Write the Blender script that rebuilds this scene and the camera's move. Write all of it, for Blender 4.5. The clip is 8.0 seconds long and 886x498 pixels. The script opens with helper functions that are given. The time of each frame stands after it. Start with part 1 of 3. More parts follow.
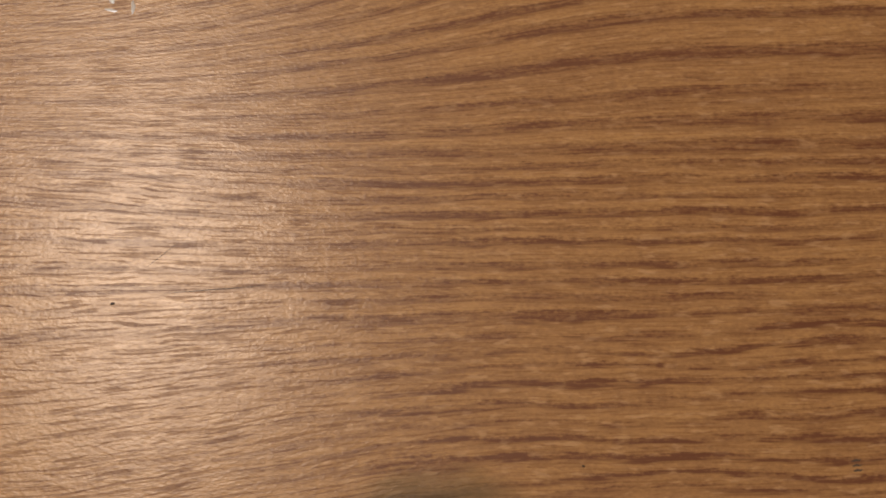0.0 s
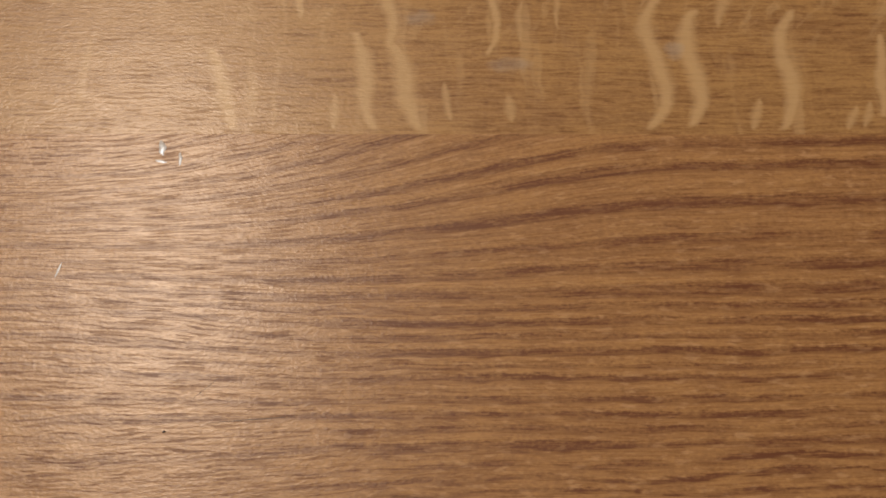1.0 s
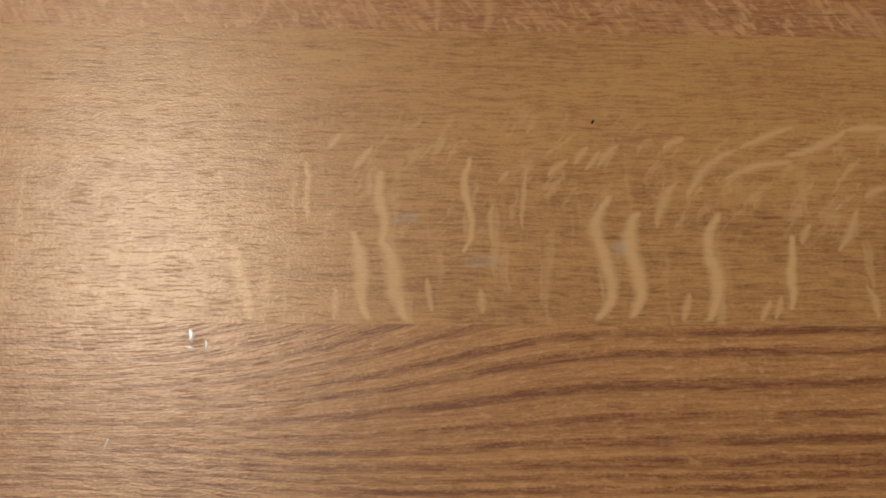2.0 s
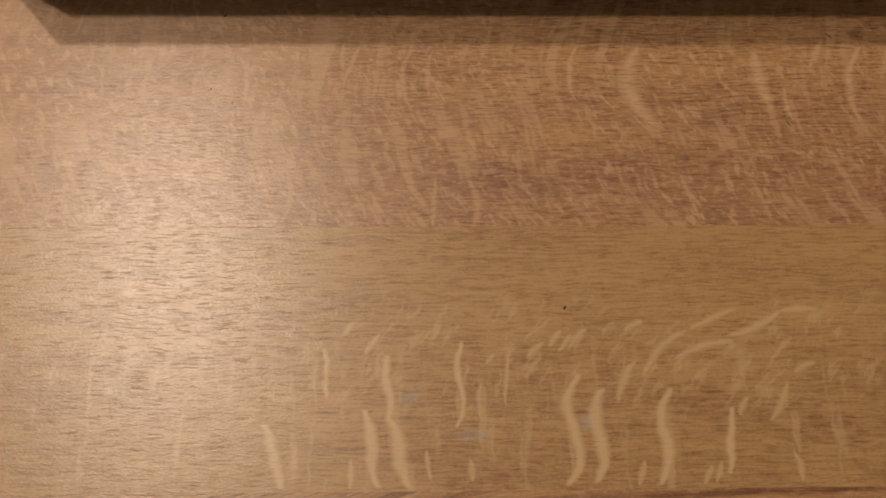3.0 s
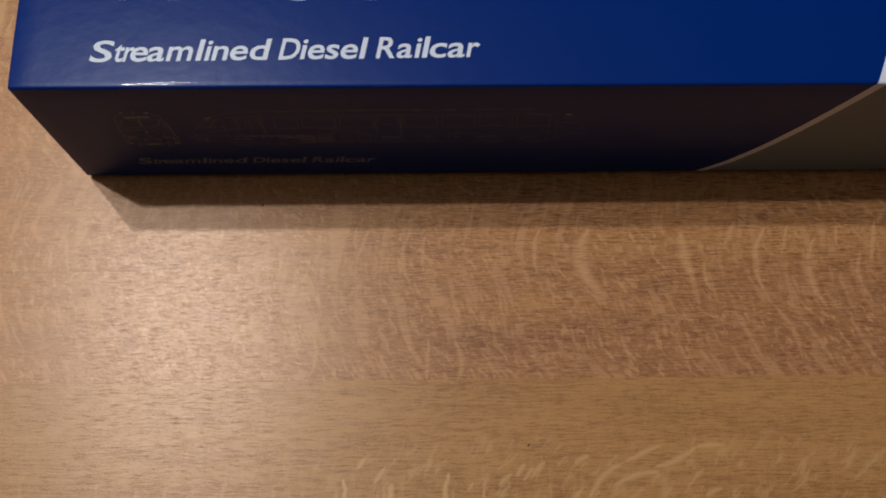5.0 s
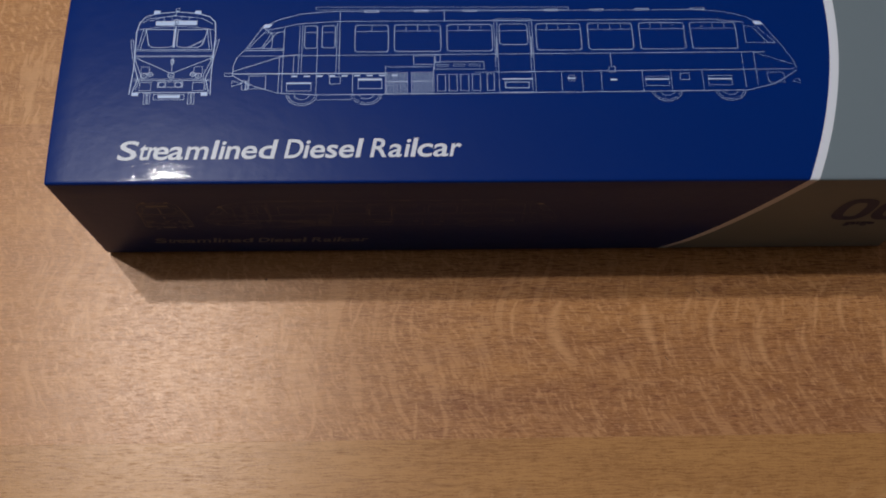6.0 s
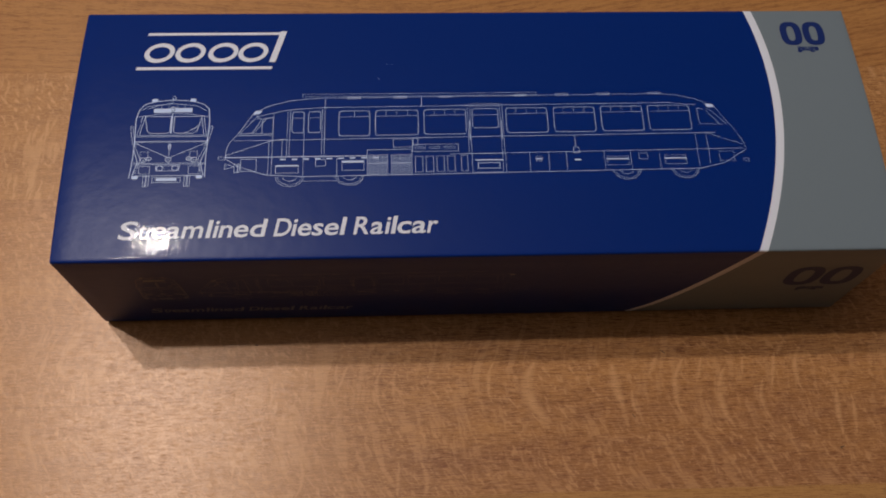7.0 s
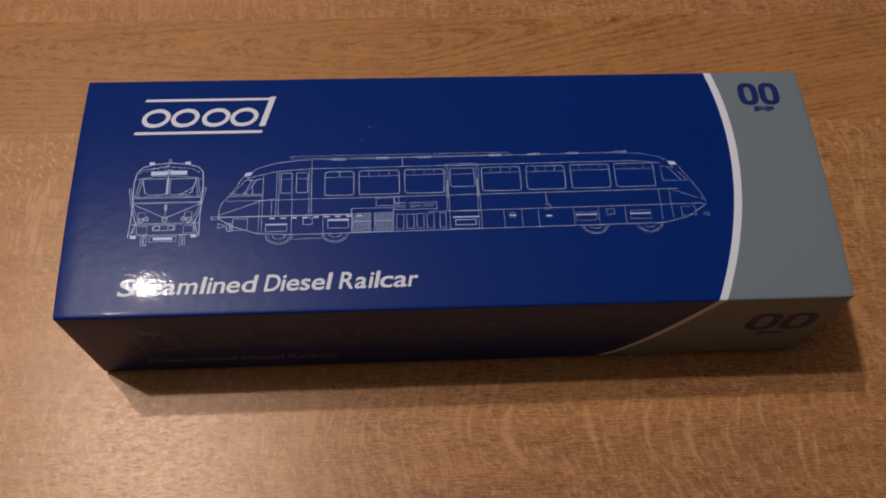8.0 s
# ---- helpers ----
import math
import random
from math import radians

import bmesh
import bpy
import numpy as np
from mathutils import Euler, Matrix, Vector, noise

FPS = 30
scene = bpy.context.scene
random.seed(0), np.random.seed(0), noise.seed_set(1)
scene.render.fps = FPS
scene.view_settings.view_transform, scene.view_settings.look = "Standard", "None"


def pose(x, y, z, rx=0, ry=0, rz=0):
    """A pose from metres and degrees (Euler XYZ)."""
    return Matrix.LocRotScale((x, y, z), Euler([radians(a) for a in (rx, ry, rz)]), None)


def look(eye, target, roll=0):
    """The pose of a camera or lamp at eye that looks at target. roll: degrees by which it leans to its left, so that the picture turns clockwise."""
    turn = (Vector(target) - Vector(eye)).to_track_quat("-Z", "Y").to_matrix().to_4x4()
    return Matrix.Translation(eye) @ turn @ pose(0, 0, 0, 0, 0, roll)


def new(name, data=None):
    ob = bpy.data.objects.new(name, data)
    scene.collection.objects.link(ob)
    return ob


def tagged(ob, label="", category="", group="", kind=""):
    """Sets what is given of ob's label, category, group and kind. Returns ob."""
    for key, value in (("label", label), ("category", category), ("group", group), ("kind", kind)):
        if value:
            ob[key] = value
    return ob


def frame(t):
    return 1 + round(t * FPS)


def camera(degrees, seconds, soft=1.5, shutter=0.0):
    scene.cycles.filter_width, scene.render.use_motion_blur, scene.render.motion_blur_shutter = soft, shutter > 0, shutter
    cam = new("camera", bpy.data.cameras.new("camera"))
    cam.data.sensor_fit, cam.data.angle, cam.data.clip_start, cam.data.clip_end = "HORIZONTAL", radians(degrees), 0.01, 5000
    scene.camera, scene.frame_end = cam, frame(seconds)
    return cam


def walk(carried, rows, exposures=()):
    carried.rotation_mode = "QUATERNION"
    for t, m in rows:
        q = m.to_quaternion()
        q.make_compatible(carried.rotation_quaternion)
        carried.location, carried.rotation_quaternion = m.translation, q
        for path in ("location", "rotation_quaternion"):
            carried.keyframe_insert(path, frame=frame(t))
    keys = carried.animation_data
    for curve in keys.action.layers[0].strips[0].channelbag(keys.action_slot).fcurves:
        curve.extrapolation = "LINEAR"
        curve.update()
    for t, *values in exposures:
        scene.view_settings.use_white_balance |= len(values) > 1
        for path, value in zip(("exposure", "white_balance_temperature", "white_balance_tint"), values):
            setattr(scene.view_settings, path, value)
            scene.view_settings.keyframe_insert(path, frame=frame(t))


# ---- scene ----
import functools

cam = camera(53.4, 8.0, soft=1.9)
PATH = [
    (0, (0.11984, -0.22852, 0.11134), (0.12971, -0.13005, -0.17187), 4.759),
    (0.5, (0.12050, -0.22384, 0.12068), (0.12817, -0.12505, -0.16249), 3.775),
    (1, (0.11969, -0.21511, 0.13447), (0.12627, -0.11566, -0.14849), 3.459),
    (1.5, (0.11940, -0.20463, 0.15048), (0.12736, -0.10595, -0.13272), 4.498),
    (2, (0.12033, -0.19170, 0.17456), (0.13058, -0.09315, -0.10860), 6.057),
    (2.2, (0.12028, -0.18501, 0.18331), (0.13087, -0.08651, -0.09986), 6.244),
    (3.3, (0.12461, -0.15173, 0.24076), (0.12940, -0.05959, -0.04470), 2.260),
    (3.5, (0.12563, -0.14895, 0.24998), (0.12999, -0.05696, -0.03553), 1.893),
    (4, (0.12926, -0.14079, 0.27000), (0.13348, -0.04804, -0.01527), 1.549),
    (4.2, (0.13082, -0.13817, 0.27723), (0.13543, -0.04507, -0.00792), 1.645),
    (5.5, (0.12494, -0.13332, 0.32455), (0.12954, -0.03169, 0.04233), 2.187),
    (6, (0.12731, -0.13195, 0.34367), (0.13580, -0.02389, 0.06393), 3.707),
    (6.5, (0.13057, -0.13103, 0.35658), (0.14222, -0.01666, 0.07948), 4.431),
    (7, (0.13007, -0.13042, 0.37039), (0.14310, -0.00983, 0.09600), 4.677),
    (7.5, (0.13146, -0.13112, 0.38318), (0.14627, -0.00586, 0.11099), 5.012),
    (8, (0.13452, -0.13107, 0.39484), (0.15021, -0.00153, 0.12471), 4.766),
]
EXPOSURE = [(0, 0.16, 6350, 10), (2, 0.18, 6150, 7), (4, 0.15, 5850, 7.5), (5.5, 0.0, 5750, 10), (6, -0.05, 5950, 12), (7, -0.13, 6500, 17), (8, -0.13, 6450, 18)]
walk(cam, [(t, look(eye, target, roll)) for t, eye, target, roll in PATH], exposures=EXPOSURE)

# ---- world and lamps ----
world = bpy.data.worlds.new("room_dark")
world.use_nodes = True
world.node_tree.nodes["Background"].inputs[0].default_value = (0.02, 0.018, 0.015, 1)
world.node_tree.nodes["Background"].inputs[1].default_value = 0.2
scene.world = world

LAMP_COLOUR = (1.0, 0.96, 0.91)


def bulb(name, place, watts, radius):
    data = bpy.data.lights.new(name, "POINT")
    data.energy, data.color, data.shadow_soft_size = watts, LAMP_COLOUR, radius
    ob = new(name, data)
    ob.location = place
    return ob


bulb("ceiling_bulb", (-0.402, 0.473, 1.567), 31, 0.022)
bulb("ceiling_bulb", (-0.444, 0.262, 1.567), 31, 0.022)


# ---- node arithmetic ----
class Val:
    """A number that a material works out at each point."""

    def __init__(self, tree, socket):
        self.tree, self.socket = tree, socket

    def _op(self, op, *others, clamp=False):
        node = self.tree.nodes.new("ShaderNodeMath")
        node.operation, node.use_clamp = op, clamp
        for slot, v in zip(node.inputs, (self, *others)):
            feed(self.tree, slot, v)
        return Val(self.tree, node.outputs[0])

    def __add__(self, o):
        return self._op("ADD", o)

    def __radd__(self, o):
        return self._op("ADD", o)

    def __mul__(self, o):
        return self._op("MULTIPLY", o)

    def __rmul__(self, o):
        return self._op("MULTIPLY", o)

    def __sub__(self, o):
        return self._op("SUBTRACT", o)

    def __rsub__(self, o):
        return (self * -1.0) + o

    def __truediv__(self, o):
        return self._op("DIVIDE", o)

    def power(self, o):
        return self._op("POWER", o)

    def sine(self):
        return self._op("SINE")

    def size(self):
        return self._op("ABSOLUTE")

    def root(self):
        return self._op("SQRT")

    def fract(self):
        return self._op("FRACT")

    def least(self, o):
        return self._op("MINIMUM", o)

    def most(self, o):
        return self._op("MAXIMUM", o)

    def step(self, a, b):
        """0 at a, 1 at b, smooth between; a may be above b."""
        node = self.tree.nodes.new("ShaderNodeMapRange")
        node.interpolation_type = "SMOOTHSTEP"
        feed(self.tree, node.inputs[0], self)
        lo, hi, x, y = (a, b, 0.0, 1.0) if a < b else (b, a, 1.0, 0.0)
        for n, v in enumerate((lo, hi, x, y)):
            node.inputs[n + 1].default_value = v
        return Val(self.tree, node.outputs[0])


def feed(tree, slot, v):
    if isinstance(v, Val):
        tree.links.new(v.socket, slot)
    elif isinstance(v, (tuple, list)):
        slot.default_value = (*v, 1) if len(v) == 3 else v
    else:
        slot.default_value = v


def noise_val(tree, x, y, z=0.0, detail=2.0, rough=0.5):
    vec = tree.nodes.new("ShaderNodeCombineXYZ")
    for slot, v in zip(vec.inputs, (x, y, z)):
        feed(tree, slot, v)
    node = tree.nodes.new("ShaderNodeTexNoise")
    node.inputs["Scale"].default_value = 1.0
    node.inputs["Detail"].default_value = detail
    node.inputs["Roughness"].default_value = rough
    tree.links.new(vec.outputs[0], node.inputs["Vector"])
    return Val(tree, node.outputs[0])


def blend(tree, fac, a, b):
    node = tree.nodes.new("ShaderNodeMix")
    node.data_type = "RGBA"
    feed(tree, node.inputs[0], fac)
    feed(tree, node.inputs[6], a)
    feed(tree, node.inputs[7], b)
    return Val(tree, node.outputs[2])


def material(name, base=(0.5, 0.5, 0.5), rough=0.5, metal=0.0, spec=0.5):
    m = bpy.data.materials.new(name)
    m.use_nodes = True
    p = m.node_tree.nodes["Principled BSDF"]
    p.inputs["Base Color"].default_value = (*base, 1)
    p.inputs["Roughness"].default_value = rough
    p.inputs["Metallic"].default_value = metal
    p.inputs["Specular IOR Level"].default_value = spec
    return m


def place_cm(tree):
    geo = tree.nodes.new("ShaderNodeNewGeometry")
    sep = tree.nodes.new("ShaderNodeSeparateXYZ")
    tree.links.new(geo.outputs["Position"], sep.inputs[0])
    return [Val(tree, o) * 100.0 for o in sep.outputs]


def relief(m, height, strength, distance, layer="Normal"):
    tree = m.node_tree
    node = tree.nodes.new("ShaderNodeBump")
    node.inputs["Strength"].default_value = strength
    node.inputs["Distance"].default_value = distance
    feed(tree, node.inputs["Height"], height)
    tree.links.new(node.outputs[0], tree.nodes["Principled BSDF"].inputs[layer])


# ---- oak ----
# Pale ray flecks of one quarter-sawn board: x at the top, x at the bottom, y of both ends, half width, sway (cm).
FLECKS = [
    (8.25, 8.80, -13.05, -14.66, 0.15, 0.04),
    (10.76, 11.15, -12.70, -14.66, 0.15, 0.07),
    (11.33, 11.38, -11.30, -13.05, 0.13, -0.05),
    (11.38, 11.92, -12.90, -14.68, 0.19, 0.07),
    (13.30, 13.10, -10.95, -13.20, 0.09, -0.12),
    (9.74, 9.80, -11.10, -12.45, 0.07, 0.0),
    (16.28, 15.84, -11.80, -14.66, 0.16, -0.23),
    (16.85, 16.56, -12.20, -14.60, 0.17, -0.14),
    (18.62, 18.12, -12.20, -14.66, 0.16, -0.16),
    (20.15, 19.93, -12.70, -14.40, 0.10, 0.0),
]
# Its smaller flecks stand up from the joint or lean over in short arcs: x and y of one end, of the other, half width, bow (cm).
ARCS_LOW = [
    (10.45, -13.90, 10.44, -14.68, 0.08, 0.0),
    (17.61, -14.66, 17.81, -14.00, 0.08, 0.0),
    (12.32, -13.70, 12.42, -14.50, 0.07, 0.0),
    (13.42, -13.95, 13.47, -14.50, 0.09, 0.0),
    (20.31, -12.95, 20.62, -12.45, 0.08, 0.03),
    (19.24, -14.64, 19.50, -14.15, 0.08, 0.0),
    (19.55, -14.60, 19.76, -14.05, 0.07, 0.0),
    (21.73, -14.60, 21.60, -13.80, 0.08, -0.06),
    (13.73, -12.97, 13.76, -12.00, 0.08, 0.05),
    (14.35, -12.71, 14.54, -11.10, 0.06, 0.06),
    (21.09, -13.11, 21.67, -12.06, 0.10, -0.07),
]
ARCS_HIGH = [
    (17.24, -12.65, 17.80, -11.45, 0.12, 0.12),
    (17.92, -11.98, 19.26, -10.66, 0.11, 0.22),
    (19.20, -10.70, 20.60, -10.14, 0.08, 0.05),
    (18.73, -11.52, 20.51, -10.98, 0.10, 0.14),
    (20.21, -10.86, 21.80, -10.12, 0.11, -0.12),
    (21.66, -10.20, 22.75, -10.16, 0.09, 0.05),
    (21.86, -11.85, 22.50, -11.57, 0.10, 0.04),
    (16.05, -11.20, 16.58, -10.62, 0.09, 0.06),
    (15.53, -11.13, 15.87, -10.66, 0.08, 0.04),
    (14.95, -11.45, 15.43, -10.98, 0.08, 0.04),
    (15.76, -11.28, 16.12, -10.76, 0.07, 0.0),
    (17.50, -10.72, 18.05, -10.42, 0.09, 0.0),
    (13.86, -11.56, 14.10, -11.30, 0.07, 0.0),
    (10.76, -11.35, 11.16, -10.72, 0.09, 0.05),
    (10.12, -10.80, 10.46, -10.40, 0.08, 0.0),
]

# The same for the redder board in front of the box: bold ones towards its end, and fainter ones, leaning or upright.
BOLD_ARCS = [
    (16.87, -2.12, 16.68, -4.07, 0.09, -0.28),
    (18.71, -1.98, 19.27, -5.04, 0.30, -0.80),
    (21.98, -2.29, 22.31, -4.41, 0.22, -0.12),
    (24.03, -1.99, 23.51, -2.98, 0.12, 0.00),
    (25.28, -2.01, 24.85, -4.86, 0.13, -0.44),
    (26.00, -2.10, 25.62, -3.34, 0.08, 0.00),
    (27.05, -2.46, 27.12, -5.50, 0.17, -0.56),
    (27.83, -2.13, 27.68, -3.05, 0.07, 0.00),
    (29.29, -1.91, 28.87, -3.65, 0.10, 0.00),
    (28.60, -3.11, 28.61, -5.06, 0.12, -0.26),
    (30.58, -1.59, 30.29, -3.92, 0.12, -0.37),
    (31.69, -3.61, 31.59, -5.86, 0.13, -0.05),
    (22.72, -3.53, 22.86, -4.69, 0.10, -0.07),
    (29.75, -1.45, 29.34, -2.16, 0.10, 0.00),
    (32.37, -3.87, 32.19, -5.79, 0.10, 0.00),
]
FAINT_ARCS = [
    (23.55, -5.23, 24.51, -7.33, 0.10, 0.00),
    (24.97, -5.18, 25.81, -7.35, 0.11, 0.30),
    (25.85, -5.59, 27.04, -7.65, 0.10, 0.11),
    (27.73, -5.62, 28.44, -7.18, 0.10, 0.00),
    (28.99, -5.18, 29.65, -6.67, 0.10, 0.00),
    (19.41, -6.16, 19.89, -7.68, 0.08, 0.00),
    (21.40, -6.35, 21.86, -7.72, 0.08, 0.00),
    (12.03, -2.12, 11.99, -4.38, 0.09, -0.31),
    (12.58, -2.29, 12.49, -3.99, 0.08, -0.12),
    (5.80, -5.58, 5.79, -6.94, 0.09, 0.00),
    (8.35, -5.86, 8.30, -7.80, 0.10, 0.33),
    (12.62, -6.25, 12.54, -7.96, 0.08, 0.00),
    (13.38, -6.19, 13.47, -8.13, 0.11, 0.36),
    (-0.71, -2.06, -0.38, -3.83, 0.09, 0.00),
    (10.45, -2.17, 10.00, -3.47, 0.08, 0.00),
    (7.25, -2.61, 7.24, -4.13, 0.08, 0.00),
]

# Year rings of the flat-sawn board: depth below its upper joint where they run level (cm), half width, strength.
YEARS = [
    (-1.62, 0.07, 0.5), (-1.20, 0.09, 0.7), (-0.80, 0.08, 0.7), (-0.36, 0.10, 0.8), (0.17, 0.10, 1.0), (0.60, 0.10, 0.9),
    (1.25, 0.13, 1.0), (1.88, 0.10, 0.85), (2.06, 0.05, 0.5), (2.37, 0.12, 1.0), (2.78, 0.13, 0.9), (3.06, 0.08, 0.8),
    (3.30, 0.08, 0.95), (3.54, 0.06, 0.8), (3.78, 0.07, 0.95), (4.01, 0.05, 0.7), (4.19, 0.06, 0.85), (4.52, 0.06, 0.8),
    (4.76, 0.06, 0.9), (4.97, 0.05, 0.7), (5.20, 0.06, 0.8),
]


def worked_out(name, slots, rule):
    """A node group that works out rule() from numbers named slots."""
    tree = bpy.data.node_groups.new(name, "ShaderNodeTree")
    for slot in slots:
        tree.interface.new_socket(name=slot, in_out="INPUT", socket_type="NodeSocketFloat")
    tree.interface.new_socket(name="found", in_out="OUTPUT", socket_type="NodeSocketFloat")
    given, out = tree.nodes.new("NodeGroupInput"), tree.nodes.new("NodeGroupOutput")
    tree.links.new(rule(*[Val(tree, given.outputs[n]) for n in range(len(slots))]).socket, out.inputs[0])
    return tree


def fleck_rule(x, y, wob, xa, xb, ya, yb, half, amp):
    """One pale fleck with a double bend."""
    t = (y - ya) / (yb - ya)
    inside = t.step(-0.01, 0.03) * t.step(1.01, 0.96)
    xc = xa + (xb - xa) * t + amp * (t * 6.283).sine()
    wide = (t.most(0.0).least(1.0) * 2.75 + 0.25).sine().most(0.05).root() * half
    return ((x - xc + wob) / wide).size().step(1.60, 0.20) * inside


def arc_rule(x, y, wob, xa, ya, xb, yb, half, bow):
    """One short arc that may lean any way; a bow above 0 lifts its middle to the left of the way."""
    dx, dy = xb - xa, yb - ya
    far = (dx * dx + dy * dy).root()
    ux, uy = dx / far, dy / far
    t = ((x - xa) * ux + (y - ya) * uy) / far
    side = (y - ya) * ux - (x - xa) * uy + wob
    t1 = t.most(0.0).least(1.0)
    hump = t1 * (1.0 - t1) * 4.0
    return ((side - hump * bow) / ((hump * 0.85 + 0.15) * half)).size().step(1.75, 0.05) * t.step(-0.02, 0.12) * t.step(1.02, 0.88)


def ring_rule(u, at, half, strength):
    """One year ring."""
    return ((u - at) / half).size().step(1.45, 0.40) * strength


FLECK = worked_out("ray_fleck", ("x", "y", "wob", "xa", "xb", "ya", "yb", "half", "amp"), fleck_rule)
ARC = worked_out("ray_arc", ("x", "y", "wob", "xa", "ya", "xb", "yb", "half", "bow"), arc_rule)
RING = worked_out("year_ring", ("u", "at", "half", "strength"), ring_rule)


def mask(group, rows, *where):
    """The strongest of all that the rows describe, at the point named by where."""
    tree, found = where[0].tree, None
    for row in rows:
        node = tree.nodes.new("ShaderNodeGroup")
        node.node_tree = group
        for slot, v in zip(node.inputs, (*where, *row)):
            feed(tree, slot, v)
        one = Val(tree, node.outputs[0])
        found = one if found is None else found.most(one)
    return found


def oak(name, figure, light, dark, red=0.0, seed=0.0):
    """figure: rows (flat-sawn, long rows of rings), eye (rings round an eye), rays (broad flecks), fine (narrow flecks)."""
    m = material(name)
    tree = m.node_tree
    x, y, _ = place_cm(tree)
    slow = noise_val(tree, x * 0.10, y * 0.35, seed, 2)
    sway = (noise_val(tree, x * 0.22, y * 0.5, seed + 7, 3) - 0.5) * 1.0
    kink = (noise_val(tree, x * 0.8, y * 1.5, seed + 9, 2, 0.5) - 0.5) * 0.16
    mottle = noise_val(tree, x * 1.6, y * 2.6, seed + 23, 4, 0.6)
    # along: the height that follows the run of the grain
    along = y + sway * 0.25 + kink
    if figure == "rows":
        along = y + kink * 0.6 + sway * 0.10
        along = along + x.step(16.7, 5.5) * y.step(-18.1, -15.3) * 2.05
        along = along - x.step(10.8, 5.0) * y.step(-15.9, -17.2) * y.step(-20.0, -17.4) * 0.42
        along = along + x.step(13.5, 6.0) * y.step(-19.0, -22.3) * 0.75
        along = along - (x - 17.0).most(0.0) * 0.022
    if figure == "eye":
        p, w = (x - 13.3) / 4.5, y - 18.5 - (x - 14.5).most(0.0) * 0.17
        p = p / (1.0 + p.size() * 0.30)
        bend = (p * p + w * w + 0.05).root() + sway * 0.16 + kink * 0.7
        along = bend + (w + sway * 0.3).step(-0.05, 0.05) * 6.2
    tone = noise_val(tree, x * 0.16, along * 0.9, seed + 3, 4, 0.6)
    fibre = noise_val(tree, x * 0.55, along * 15.0, seed + 11, 3, 0.6)
    hair = noise_val(tree, x * 1.9, along * 24.0, seed + 17, 1, 0.4)
    speckle = noise_val(tree, x * 4.5, along * 34.0, seed + 18, 1, 0.5)
    grit = noise_val(tree, x * 11.0, y * 24.0, seed + 19, 2, 0.7)
    dashes = noise_val(tree, x * 0.9, along * 9.0, seed + 51, 3, 0.6)
    streak = fibre.step(0.40, 0.64)
    cross = noise_val(tree, x * 5.0, y * 1.3, seed + 29, 3, 0.6)
    ring, cut = None, None
    if figure == "rows":
        u = -14.72 - along
        rough_edge = (hair - 0.5) * 0.13 + (grit - 0.5) * 0.08 + (dashes - 0.5) * 0.09
        ring = mask(RING, YEARS, u + rough_edge)
        # further down the rings crowd together and break up into patches
        f = (u * 4.3 + noise_val(tree, x * 0.30, u * 1.2, seed + 43, 2) * 2.6 + (hair - 0.5) * 0.5 + (grit - 0.5) * 0.25).fract()
        crowd = f.step(0.22, 0.48) * f.step(0.86, 0.62) * (0.40 + 0.60 * dashes.step(0.36, 0.56))
        ring = ring.most(crowd * u.step(4.6, 5.4) * x.step(8.0, 12.5)).most(crowd * 0.28 * x.step(8.0, 12.0))
        ring = ring * (0.60 + 0.40 * x.step(8.0, 13.0)) * (0.55 + 0.45 * noise_val(tree, x * 0.35, along * 2.0, seed + 41, 2).step(0.35, 0.55))
    elif figure == "eye":
        g = bend / 0.34
        f = g.fract()
        strong = noise_val(tree, x * 0.06, g * 0.8, seed + 41, 1).step(0.35, 0.62)
        f = f + (hair - 0.5) * 0.6 + (grit - 0.5) * 0.3
        ring = f.step(0.28, 0.75) * f.step(1.1, 0.80) * (0.34 + 0.42 * strong) * (0.50 + 0.6 * dashes) * (0.70 + 0.45 * x.step(13.0, 17.0))
    near = 0.0 if ring is None else ring * 0.16
    open_pore = (hair + near + (dashes - 0.5) * 0.20).step(0.575, 0.66).most((speckle + near).step(0.62, 0.70) * 0.75)
    if figure in ("rays", "eye"):
        shade = (streak - 0.35) * 0.34 + (tone - 0.5) * 0.75 + (open_pore - 0.2) * (0.26 if ring is None else 0.40) + (mottle - 0.5) * 0.50 + (grit - 0.5) * 1.25 + (cross - 0.5) * 0.35 + 0.20
    if figure == "rows":
        thread = noise_val(tree, x * 0.9, along * 22.0, seed + 58, 1, 0.4)
        fine = noise_val(tree, x * 1.5, along * 30.0, seed + 59, 1, 0.4)
        pores = (thread.step(0.57, 0.64) * 0.60).most(fine.step(0.555, 0.62))
        open_pore = pores.most(ring * 0.4)
        shade = (streak - 0.35) * 0.16 + (tone - 0.5) * 0.40 + (mottle - 0.5) * 0.40 + (grit - 0.5) * 1.15 + (cross - 0.5) * 0.20 + 0.15
        shade = shade + pores * (0.46 - 0.24 * x.step(8.0, 14.0)) + ring * (0.50 + 0.50 * dashes.step(0.34, 0.58)) * 0.78
        shade = shade + u.step(3.9, 5.6) * x.step(7.0, 13.0) * (0.04 + (mottle - 0.42) * 0.30)
    elif ring is not None:
        shade = shade * 0.85 + ring * (0.40 + 0.60 * dashes.step(0.34, 0.60)) * 0.60 - 0.03
